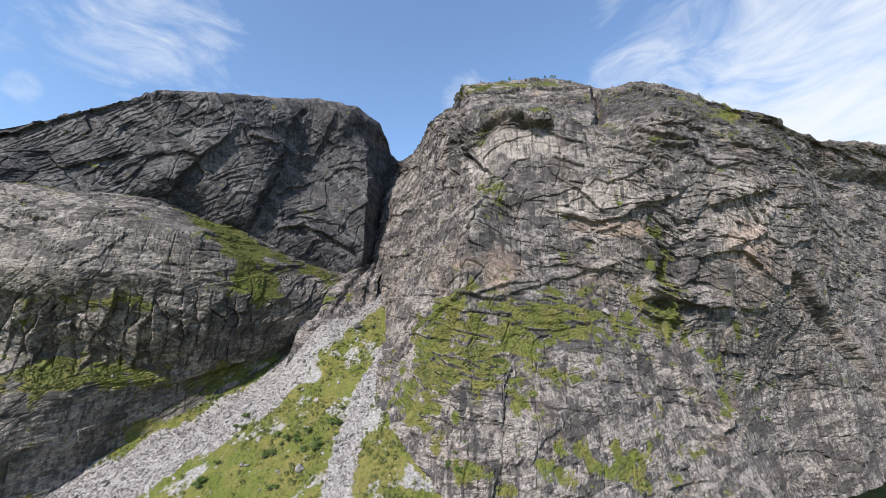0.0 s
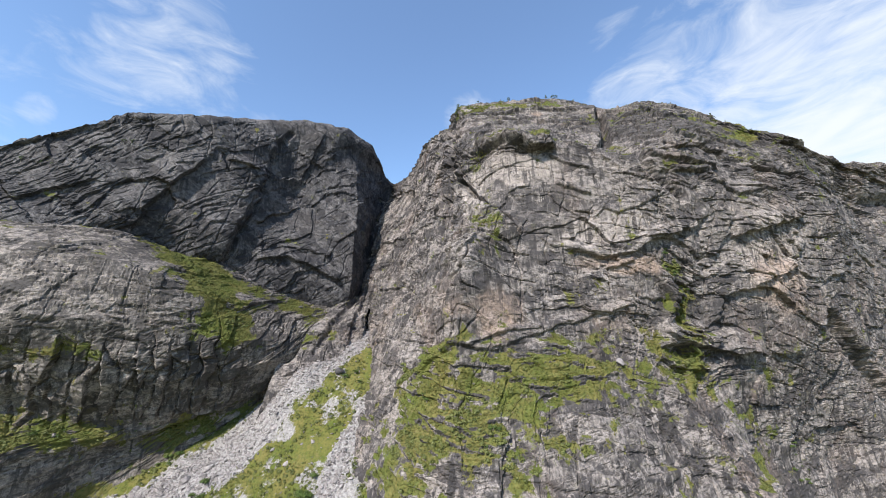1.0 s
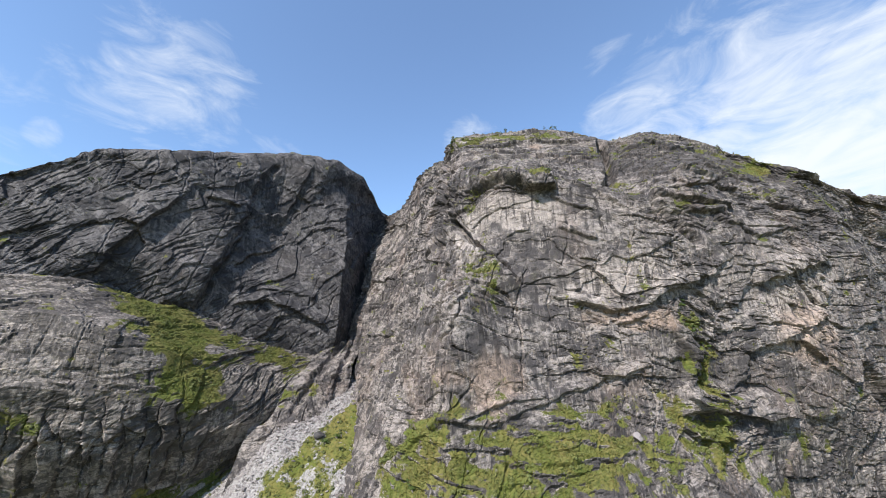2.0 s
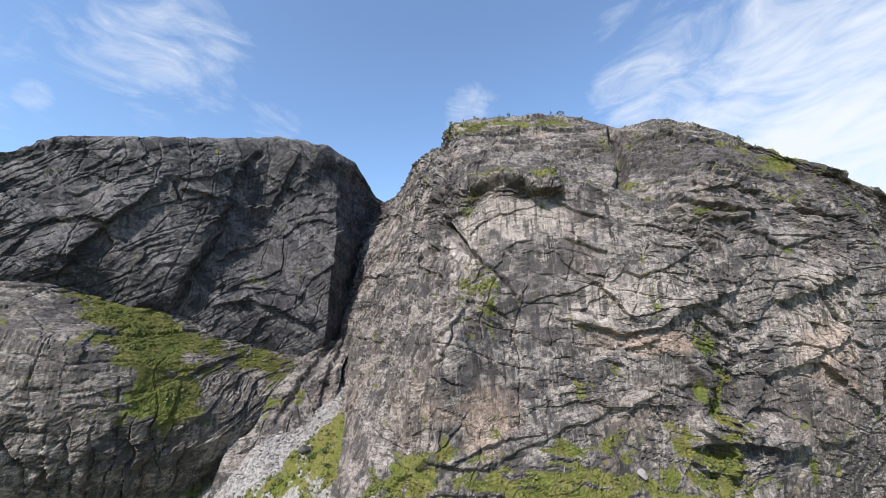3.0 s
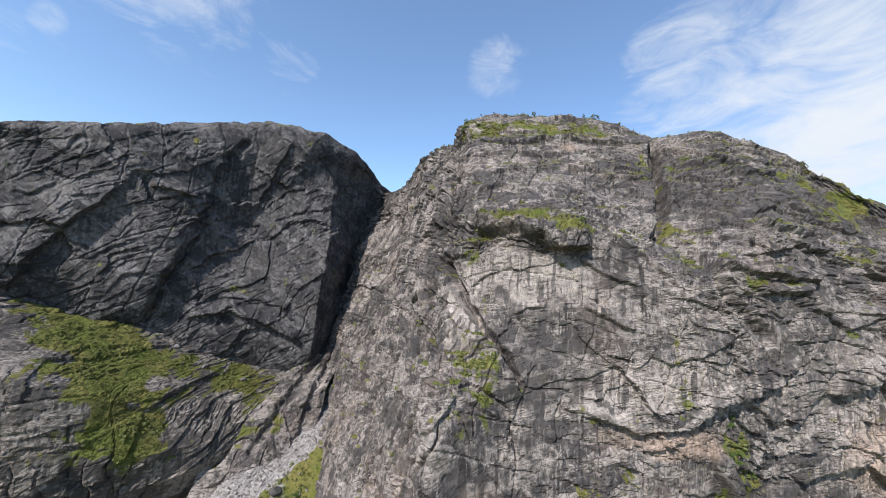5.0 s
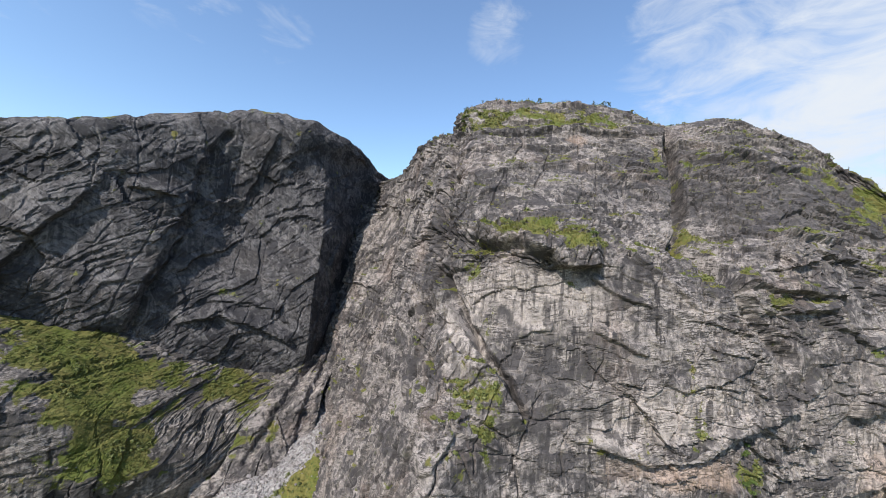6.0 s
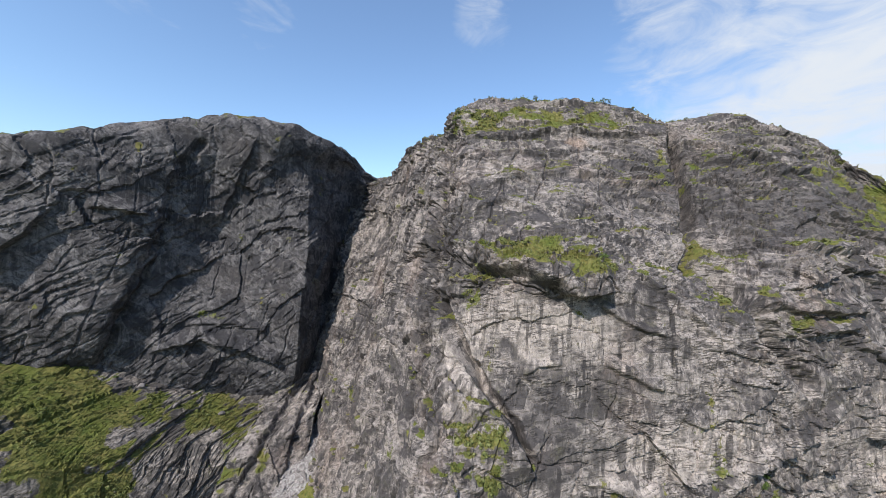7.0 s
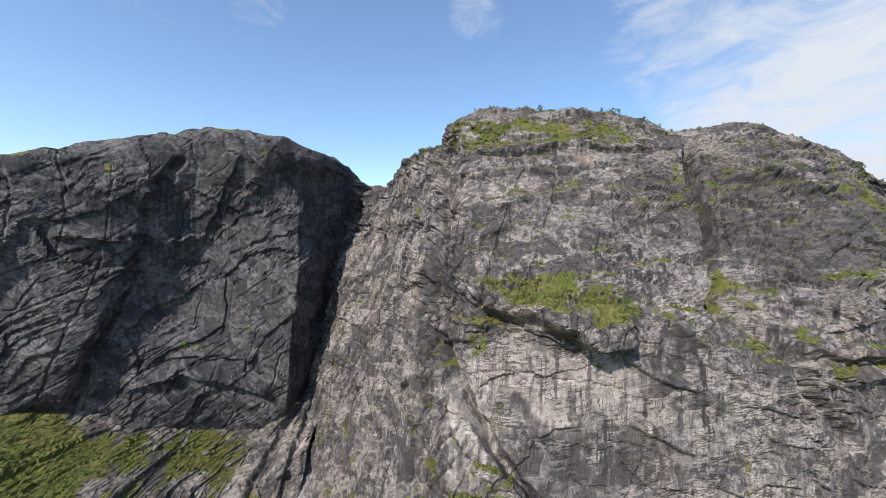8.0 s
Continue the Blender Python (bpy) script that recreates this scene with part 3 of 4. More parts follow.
def east_shape(p):
    """The great roof and the ramp under it, the chimney beside the tower, the lower roofs and caves, the ravine beside the far ridge."""
    total = roof(p, [(22, 101), (31, 99), (38, 97.5), (46, 96.5), (57, 96)], 5.6, 10) + roof(p, [(11, 89), (21, 93)], 1.6, 6) + cut(p, [(13, 91), (14, 86)], 4.0, 2.2)
    total += cut(p, [(14, 89), (20, 77), (25, 70), (32, 64), (37, 56)], 4.5, 1.8)
    total += corner(p, [(38, 53), (32, 63), (25, 69), (20, 76), (14, 88)], 3.2, 14, -1)
    total += cut(p, [(85, 104), (90, 110), (96, 122), (100, 133), (106, 150), (110, 164)], 7.0, 4.0)
    total += corner(p, [(88, 108), (96, 122), (100, 133), (106, 150), (110, 166)], 3.0, 30, -1)
    total += cut(p, [(88, 107), (95, 99), (97, 90), (103, 84), (113, 74)], 4.5, 4.0)
    total += cut(p, [(198, 20), (222, -2), (252, -26), (276, -58)], 6.0, 8.0)
    total += cut(p, [(11, 158), (10, 129), (8, 107), (10, 93), (9, 76)], 4.0, 2.6)
    rib, gap = cells((p[:, 1] * 0.8 - p[:, 0] * 0.5 + 1.5 * fractal(p / 9.0, 2, 720)) / 4.6, p[:, 2] / 32.0, 722, 1.2)
    wall = (1 - step_up(p[:, 0], 10, 22)) * step_up(p[:, 2], 0, 25)
    total += wall * (2.4 * rib - 2.2 * (1 - step_up(gap, 0.0, 0.10)))
    flute, gap = cells((p[:, 0] * 0.8 + p[:, 1] * 0.3 + 0.8 * fractal(p / 7.0, 2, 725)) / 2.2, p[:, 2] / 26.0, 726, 1.2)
    edge = np.exp(-(((p[:, 0] - 9) / 5.5) ** 2)) * step_up(p[:, 2], 70, 84) * (1 - step_up(p[:, 2], 134, 146))
    total += edge * (2.6 * flute - 2.2 * (1 - step_up(gap, 0.0, 0.15)))
    # lips over the middle of the face
    total += roof(p, [(54, 49), (72, 45), (84, 47), (94, 53), (103, 56), (117, 61), (125, 67)], 2.8, 7) + roof(p, [(70, 41), (77, 41), (85, 44)], 1.6, 3)
    total += roof(p, [(55, 78), (63, 76), (70, 72)], 1.5, 4) + roof(p, [(34, 75), (39, 77), (44, 78)], 0.9, 3) + roof(p, [(69, 62), (74, 66), (80, 64), (88, 67), (101, 74)], 1.1, 5)
    total += roof(p, [(116, 110), (131, 111), (147, 112)], 2.4, 5) + brow(p, 138, 57, 185, 72, 3.4, 12) + brow(p, 146, 36, 176, 46, 2.0, 7)
    # the undercut band and its open corner, the caves low on the face
    total += roof(p, [(92, 9), (109, 10), (131, 6), (150, 7)], 4.6, 12) + corner(p, [(104, -8), (106, 6), (95, 15), (99, 28), (94, 41)], 3.2, 9, 1)
    total += roof(p, [(-11, -4), (8, 10), (24, 9), (52, 18), (86, 26)], 1.2, 4) + roof(p, [(112, -44), (122, -42), (134, -43)], 2.5, 6)
    total += corner(p, [(114, -52), (104, -20), (98, -3)], 2.2, 12, -1)
    # the tower's upper bands
    total += roof(p, [(18, 152), (35, 153), (56, 157), (76, 157), (93, 156)], 2.2, 5) + roof(p, [(26, 129), (40, 132), (56, 136), (75, 136)], 2.0, 5) + roof(p, [(74, 133), (83, 131), (100, 136)], 2.0, 4)
    total += roof(p, [(124, 141), (136, 140), (157, 145)], 2.2, 4) + roof(p, [(113, 145), (125, 147), (143, 147)], 2.0, 4) + brow(p, 128, 158, 178, 157, 2.2, 5) + brow(p, 30, 144, 62, 146, 1.3, 4)
    # ledges beside and below the great roof
    total += roof(p, [(13, 108), (19, 107), (25, 103), (30, 100)], 1.8, 4) + roof(p, [(22, 119), (31, 123), (42, 119)], 1.4, 4) + roof(p, [(62, 102), (72, 97), (78, 91), (85, 85)], 1.3, 3)
    total += roof(p, [(54, 92), (63, 88), (71, 86)], 1.3, 3) + roof(p, [(96, 94), (115, 94), (141, 93)], 2.2, 5) + roof(p, [(110, 87), (122, 89), (134, 90)], 1.8, 4)
    total += roof(p, [(11, 42), (19, 53), (32, 47)], 1.4, 4) + roof(p, [(126, 87), (146, 79), (175, 87)], 2.0, 6) + roof(p, [(13, 11), (29, 15), (43, 17)], 1.3, 3) + roof(p, [(24, 0), (45, -1), (74, 0)], 1.2, 3)
    return total


# smooth water-worn walls, and rugged rock where negative
EAST_CALM_LOW = [(30, 140, -30, 60, 20, 18, 0.3), (118, 180, 16, 20, 14, 18, -0.8), (18, 155, 24, 16, 12, 14, 0.7), (72, 170, 58, 22, 12, 6, 0.4), (110, 176, 58, 18, 10, 10, -0.5), (5, 178, 62, 10, 16, 14, 0.4), (165, 195, 62, 24, 18, 14, -0.4), (33, 174, 80, 22, 14, 14, 0.9), (62, 172, 84, 26, 14, 12, 0.6)]
EAST_CALM_HIGH = [(75, 178, 98, 22, 14, 12, 0.55), (18, 190, 98, 8, 12, 10, -0.9), (-20, 255, 100, 14, 26, 30, 0.5), (36, 177, 102, 26, 16, 5, -1.3), (25, 205, 112, 14, 16, 10, 0.4), (130, 200, 118, 44, 34, 30, -0.55), (150, 248, 166, 45, 24, 12, -0.3), (55, 250, 172, 60, 30, 9, -0.3)]
EAST_CALM = EAST_CALM_LOW + EAST_CALM_HIGH
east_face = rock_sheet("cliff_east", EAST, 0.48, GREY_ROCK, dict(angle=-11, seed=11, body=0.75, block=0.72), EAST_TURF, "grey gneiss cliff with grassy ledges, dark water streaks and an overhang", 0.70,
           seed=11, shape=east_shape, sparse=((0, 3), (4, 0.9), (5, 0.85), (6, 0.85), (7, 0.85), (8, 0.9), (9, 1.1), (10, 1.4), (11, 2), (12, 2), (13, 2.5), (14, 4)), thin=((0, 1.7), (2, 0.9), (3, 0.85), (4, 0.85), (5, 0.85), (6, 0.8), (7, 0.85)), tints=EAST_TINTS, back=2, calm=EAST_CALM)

WEST_foot = [(-274, 130, 24), (-209, 145, 39), (-194, 157, 39), (-177, 169, 39), (-156, 189, 39), (-136, 206, 33), (-124, 219, 30), (-101, 232, 26), (-84, 243, 22), (-64, 258, 18), (-59, 266, 20), (-54, 284, 35), (-34, 300, 35)]
WEST_low_roof = [(-268, 136, 50), (-204, 151, 65), (-190, 162, 66), (-171, 174, 66), (-151, 192, 66), (-131, 206, 57), (-121, 216, 54), (-99, 228, 50), (-82, 239, 46), (-55, 252, 41), (-54, 267, 42), (-53, 286, 60), (-34, 305, 60)]
WEST_lit_slab = [(-269, 139, 58), (-205, 154, 73), (-191, 165, 76), (-169, 177, 77), (-148, 190, 78), (-127, 204, 73), (-115, 216, 71), (-95, 234, 72), (-79, 242, 72), (-54, 252, 72), (-52, 272, 74), (-52, 292, 80), (-32, 312, 80)]
WEST_middle = [(-272, 143, 65), (-207, 158, 80), (-193, 168, 88), (-170, 179, 94), (-150, 189, 99), (-125, 208, 102), (-108, 227, 101), (-94, 247, 104), (-82, 251, 98), (-55, 260, 101), (-51, 280, 100), (-50, 305, 108), (-30, 325, 108)]
WEST_upper_wall = [(-273, 147, 73), (-208, 162, 88), (-194, 171, 100), (-174, 181, 113), (-155, 190, 123), (-125, 206, 127), (-110, 221, 133), (-92, 241, 142), (-74, 253, 143), (-61, 270, 144), (-53, 298, 142), (-47, 320, 136), (-28, 340, 136)]
WEST_rim = [(-273, 150, 76), (-208, 165, 91), (-194, 175, 102), (-175, 184, 118), (-160, 194, 130), (-131, 210, 141), (-117, 230, 151.5), (-91, 252, 162.5), (-66, 264, 163), (-53, 281, 159), (-50, 315, 153), (-41, 326, 147), (-26, 345, 147)]
WEST_plateau = [(-300, 316, 91), (-240, 330, 105), (-220, 340, 120), (-200, 350, 134), (-180, 360, 148), (-150, 380, 158), (-130, 400, 163), (-100, 410, 170), (-76, 410, 170), (-60, 410, 164), (-52, 410, 156), (-40, 410, 150), (-24, 410, 150)]
WEST_far = [(-480, 1300, -6), (-384, 1300, -6), (-352, 1300, -6), (-320, 1300, -6), (-288, 1300, -6), (-240, 1300, -6), (-208, 1300, -6), (-160, 1300, -6), (-121, 1300, -6), (-96, 1300, -6), (-83, 1300, -6), (-64, 1300, -6), (-38, 1300, -6)]
WEST = [WEST_foot, WEST_low_roof, WEST_lit_slab, WEST_middle, WEST_upper_wall, WEST_rim, WEST_plateau, WEST_far]


def west_shape(p):
    """Leaning corners that part the dark panels, and low roofs over the foot of the cliff."""
    total = corner(p, [(-117, 54), (-111, 77), (-107, 99), (-103, 118)], 3.5, 22, -1) + cut(p, [(-117, 54), (-111, 77), (-107, 99), (-103, 120), (-96, 146)], 2.5, 2.5)
    total += corner(p, [(-150, 66), (-138, 90), (-126, 112)], 3.5, 18, -1) + corner(p, [(-92, 112), (-84, 132), (-78, 152)], 2.0, 12, -1)
    total += roof(p, [(-104, 57), (-90, 60), (-74, 54), (-60, 47)], 3.2, 7) + roof(p, [(-96, 66), (-82, 67), (-66, 62)], 1.4, 4)
    return total + roof(p, [(-120, 113), (-115, 114), (-108, 112)], 2.2, 5) + roof(p, [(-76, 108), (-66, 111), (-58, 110)], 1.6, 4)


# the darkened rock colour deepens the shade on this wall
west_face = rock_sheet("cliff_west", WEST, 0.6, SHADED_ROCK, dict(angle=42, seed=23, body=0.9, block=0.48, upright=0.4), [(-85, 243, 76, 8, 8, 5, 0.4)],
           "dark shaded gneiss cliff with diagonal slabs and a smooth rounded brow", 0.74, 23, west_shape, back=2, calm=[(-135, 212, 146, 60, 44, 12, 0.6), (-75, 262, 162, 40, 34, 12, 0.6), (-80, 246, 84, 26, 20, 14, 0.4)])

SLAB_foot = [(-266, 134, -110), (-196, 146, -110), (-188, 154, -110), (-178, 164, -105), (-164, 175, -102), (-154, 184, -98), (-136, 192, -86), (-110, 202, -70), (-75, 222, -50), (-52, 240, -20), (-33, 245, -20)]
SLAB_apron = [(-264, 132, -68), (-194, 144, -68), (-184, 152, -68), (-174, 162, -66), (-161, 174, -62), (-153, 184, -58), (-135, 193, -46), (-109, 204, -31), (-76, 224, -10), (-50, 243, 8), (-33, 248, 8)]
SLAB_low_ledge = [(-260, 130, -54), (-190, 142, -54), (-180, 149, -52), (-170, 159, -50), (-158, 172, -50), (-149, 184, -46), (-132, 195, -39), (-108, 205, -27), (-75, 225, -7), (-50, 244, 10), (-33, 249, 10)]
SLAB_step_foot = [(-260, 136, -28), (-190, 148, -28), (-172, 156, -28), (-158, 165, -29), (-149, 178, -33), (-140, 189, -32), (-126, 198, -28), (-105, 205, -22), (-73, 224, -4), (-49, 245, 14), (-33, 250, 14)]
SLAB_step = [(-259, 146, -12), (-189, 158, -12), (-170, 169, -14), (-150, 178, -20), (-131, 188, -24), (-119, 194, -25), (-102, 203, -20), (-86, 213, -12), (-69, 225, 0), (-56, 242, -4), (-40, 260, -4)]
SLAB_step_top = [(-260, 140, 4), (-190, 152, 4), (-165, 160, 4), (-143, 166, 0), (-128, 173, -2), (-112, 182, -4), (-97, 191, -2), (-83, 202, 1), (-72, 216, 6), (-56, 244, 4), (-40, 262, 4)]
SLAB_nose = [(-249, 134, 22), (-183, 145, 22), (-148, 153, 22), (-130, 164, 20), (-115, 174, 16), (-101, 184, 13), (-88, 194, 12), (-76, 210, 12), (-69, 222, 14), (-56, 246, 12), (-40, 264, 12)]
SLAB_shoulder = [(-253, 136, 35), (-187, 149, 45), (-159, 156, 47), (-134, 166, 45), (-118, 173, 39), (-104, 186, 32), (-93, 202, 28), (-83, 217, 25), (-69, 228, 22), (-56, 248, 18), (-40, 266, 18)]
SLAB_turf_top = [(-266, 141, 61), (-200, 153, 61), (-180, 167, 63), (-149, 186, 63), (-129, 203, 55), (-118, 214, 52), (-99, 229, 42), (-84, 241, 36), (-63, 255, 32), (-55, 262, 30), (-40, 276, 30)]
SLAB_back = [(-300, 178, 70), (-230, 190, 70), (-200, 205, 72), (-165, 225, 72), (-140, 238, 64), (-126, 245, 60), (-102, 255, 54), (-84, 262, 48), (-62, 272, 40), (-49, 280, 46), (-33, 285, 49)]
SLAB = [SLAB_foot, SLAB_apron, SLAB_low_ledge, SLAB_step_foot, SLAB_step, SLAB_step_top, SLAB_nose, SLAB_shoulder, SLAB_turf_top, SLAB_back]


def slab_shape(p):
    """Upright ribs across the dark step."""
    rib, gap = cells((p[:, 0] * 0.75 + p[:, 1] * 0.66 + 1.6 * fractal(p / 9.0, 2, 700)) / 5.2, p[:, 2] / 24.0, 702, 1.3)
    height = step_up(p[:, 2], -26, -16) * (1 - step_up(p[:, 2], 8, 18)) * (1 - step_up(p[:, 0], -100, -84))
    return height * (2.6 * rib - 1.4 * (1 - step_up(gap, 0.0, 0.12)))


SLAB_TURF_LOW = [(-170, 154, -60, 16, 12, 6, 0.8), (-145, 184, -50, 14, 10, 8, 1.2), (-172, 152, -50, 25, 14, 4, 0.9), (-120, 199, -36, 18, 10, 8, 1.2), (-146, 190, -26, 24, 16, 6, 1.2), (-114, 203, -24, 22, 10, 6, 1.2), (-172, 165, -23, 22, 14, 8, 1.1), (-95, 211, -20, 14, 8, 8, 1), (-170, 150, 0, 14, 12, 5, 0.8)]
SLAB_TURF_MIDDLE = [(-90, 197, 10, 7, 7, 5, 1.1), (-140, 168, 10, 12, 10, 5, 0.8), (-150, 152, 10, 20, 14, 6, 0.5), (-96, 191, 16, 9, 8, 7, 1.5), (-100, 190, 20, 12, 10, 6, 0.6), (-62, 232, 24, 8, 10, 8, 0.6), (-99, 190, 27, 9, 8, 7, 1.5), (-84, 232, 30, 9, 8, 5, 0.7), (-114, 184, 33, 6, 8, 5, 0.8)]
SLAB_TURF_HIGH = [(-103, 194, 34, 9, 9, 7, 1.1), (-88, 226, 34, 10, 10, 6, 0.5), (-72, 236, 34, 12, 10, 6, 0.6), (-107, 217, 40, 10, 10, 6, 0.7), (-116, 200, 45, 12, 11, 8, 1.2), (-122, 192, 45, 8, 8, 6, 0.5), (-128, 201, 52, 9, 9, 7, 1.1), (-134, 211, 56, 14, 12, 8, 1.2), (-150, 205, 64, 14, 10, 6, 1)]
SLAB_TURF = SLAB_TURF_LOW + SLAB_TURF_MIDDLE + SLAB_TURF_HIGH
slab_face = rock_sheet("slab_west", SLAB, 0.55, SLAB_ROCK, dict(angle=-9, seed=37, body=0.5, block=0.5, ledges=0.6, upright=0.6, terrace=0.25), SLAB_TURF,
           "banded gneiss slab with turf on top and a dark stepped face", 0.74, 37, slab_shape)

# the pale spur that parts the slab from the gully
SPUR = [
    [(-82, 201, -24), (-70, 204, -20), (-58, 208, -16), (-49, 214, -12), (-41, 224, -8)],
    [(-78, 213, 5), (-68, 216, 6), (-58, 221, 9), (-49, 229, 13), (-42, 238, 16)],
    [(-76, 223, 16), (-68, 226, 19), (-59, 232, 22), (-51, 239, 25), (-43, 248, 27)],
    [(-72, 234, 24), (-64, 240, 27), (-57, 247, 31), (-50, 254, 34), (-42, 261, 35)],
    [(-66, 250, 30), (-60, 255, 35), (-55, 261, 40), (-48, 268, 44), (-40, 274, 45)],
    [(-64, 262, 20), (-58, 268, 25), (-53, 274, 30), (-46, 282, 34), (-38, 288, 35)],
]


def spur_shape(p):
    """Runnels down the spur and the clefts on both of its sides."""
    total = cut(p, [(-62, 6), (-57, 22), (-54, 32), (-52, 42)], 2.5, 3.0) + cut(p, [(-46, 10), (-47, 26), (-46, 42)], 2.0, 2.5)
    return total + cut(p, [(-74, 4), (-72, 18), (-68, 28)], 4.0, 4.0)


spur_face = rock_sheet("spur_gully", SPUR, 0.5, GREY_ROCK, dict(angle=-30, seed=51, body=0.5, block=0.6, terrace=0.3), [(-68, 220, 10, 8, 8, 6, 0.9), (-60, 226, 16, 5, 6, 5, 0.6), (-72, 232, 22, 6, 6, 5, 0.7)],
                       "pale ribbed rock spur at the foot of the gully", 0.8, 51, tints={"pale": [(-49, 248, 29, 9, 14, 12, 1.2)], "rust": [(-47, 244, 22, 6, 8, 6, 0.7)], "darker": [(-57, 246, 29, 2.5, 8, 6, 1.2)]}, shape=spur_shape)


def near_line(x, y, line):
    """Distance of plan points to a broken line."""
    best = np.full(x.shape, 9e9)
    for (ax, ay), (bx, by) in zip(line, line[1:]):
        dx, dy = bx - ax, by - ay
        t = np.clip(((x - ax) * dx + (y - ay) * dy) / (dx * dx + dy * dy), 0, 1)
        best = np.minimum(best, np.hypot(x - ax - t * dx, y - ay - t * dy))
    return best


MAIN_SCREE = [(-36, 246), (-62, 211), (-88, 191), (-109, 179), (-130, 171), (-155, 164), (-220, 144)]
SIDE_SCREE = [(-27, 193), (-34, 176), (-36, 158), (-35, 142), (-34, 120), (-40, 95)]


def talus(x, y):
    xs, ys = np.clip(x, -210, -15), np.clip(y, -400, 262)
    z = -138.6 + 0.28 * xs + 0.66 * ys + 0.9 * np.maximum(y - 262, 0).clip(0, 30)
    z = z + 9 * np.exp(-(((x + 42) / 22) ** 2) - ((y - 222) / 34) ** 2)
    z = z + 13 * np.exp(-(((x + 67) / 15) ** 2) - ((y - 209) / 17) ** 2)
    floor = -112.0
    z = z - 160 * step_up(x, 0, 90)
    z = floor + np.log1p(np.exp(np.clip((z - floor) / 9, -40, 40))) * 9
    return np.minimum(z, 62)


def scree_mask(x, y):
    """1 where the loose stones lie bare."""
    wide = 11 + 6 * step_up(-x, 40, 150)
    ragged = 0.25 * fractal(np.stack([x, y, 0 * x], -1).reshape(-1, 3) / 8.0, 3, 74).reshape(x.shape)
    bare = 1 - step_up(near_line(x, y, MAIN_SCREE) / wide + ragged, 0.75, 1.2)
    return np.maximum(bare, 1 - step_up(near_line(x, y, SIDE_SCREE), 2.5, 7))


def spaced(low, high, step, reach, grow=1.25):
    """Even steps between low and high, ever wider ones out to the reach."""
    inner = np.arange(low, high + step, step)
    d, outer = step, [0.0]
    while outer[-1] < reach:
        d *= grow
        outer.append(outer[-1] + d)
    outer = np.array(outer[1:])
    return np.concatenate([low - outer[::-1], inner, inner[-1] + outer])


def build_ground():
    xs, ys = spaced(-215, 5, 0.74, 4200), spaced(105, 285, 0.74, 4200)
    x, y = np.meshgrid(xs, ys)
    z = talus(x, y)
    p = np.stack([x, y, z], -1).reshape(-1, 3)
    rough = 0.9 * fractal(p / 7.0, 3, 70) + 0.35 * fractal(p / 1.6, 2, 71)
    z = z + rough.reshape(z.shape)
    grass = 0.75 - 1.1 * scree_mask(x, y) + 0.42 * fractal(p / 9.0, 4, 72, 0.6).reshape(z.shape)
    made = grid_object("ground", np.stack([x, y, z], -1), SCREE, grass)
    return tagged(made, "steep talus slope of grey stones and green turf running down to the valley", "ground", kind="structure")


build_ground()


# ---- stones, turf, bushes and trees ----


def leaf_material(name, a, b):
    made, tree, shader, where = new_material(name)
    own = node(tree, "ShaderNodeNewGeometry").outputs["Random Per Island"]
    thing = node(tree, "ShaderNodeObjectInfo").outputs["Random"]
    col = mix(tree, own, a, b)
    col = mix(tree, ramp(tree, thing, 0.0, 1.0, 0.0, 0.35), col, tuple(v * 0.6 for v in a))
    tree.links.new(col, shader.inputs["Base Color"])
    shader.inputs["Roughness"].default_value = 0.6
    shader.inputs["Specular IOR Level"].default_value = 0.25
    shader.inputs["Subsurface Weight"].default_value = 0.0
    return made


def stone_material(name, dark, light):
    made, tree, shader, where = new_material(name)
    own = node(tree, "ShaderNodeNewGeometry").outputs["Random Per Island"]
    thing = node(tree, "ShaderNodeObjectInfo").outputs["Random"]
    grain = noise_tex(tree, where, 1.8, 6.0, 0.7)
    pick = math_node(tree, "FRACT", math_node(tree, "ADD", own, thing))
    col = mix(tree, pick, dark, light)
    col = mix(tree, ramp(tree, grain, 0.35, 0.7, 0.0, 0.6), col, tuple(v * 0.6 for v in dark))
    tree.links.new(col, shader.inputs["Base Color"])
    shader.inputs["Roughness"].default_value = 0.88
    shader.inputs["Specular IOR Level"].default_value = 0.2
    tree.links.new(node(tree, "ShaderNodeBump", Height=grain, Strength=0.6, Distance=0.15).outputs[0], shader.inputs["Normal"])
    return made


LEAVES = leaf_material("birch_leaves", (0.045, 0.075, 0.016), (0.100, 0.140, 0.035))
HEATH = leaf_material("heather_and_bilberry", (0.055, 0.072, 0.018), (0.135, 0.138, 0.045))
BLADES = leaf_material("hill_grass", (0.085, 0.105, 0.022), (0.175, 0.165, 0.052))
STONE = stone_material("scree_stone", (0.135, 0.122, 0.120), (0.340, 0.305, 0.295))
BARK = stone_material("pale_birch_bark", (0.16, 0.14, 0.12), (0.30, 0.28, 0.25))
rng = np.random.default_rng(5)


def mesh_from(name, verts, faces, material):
    mesh = bpy.data.meshes.new(name)
    mesh.from_pydata([tuple(v) for v in verts], [], [tuple(f) for f in faces]) if not isinstance(verts, np.ndarray) else fill(mesh, verts, faces)
    mesh.materials.append(material)
    return mesh


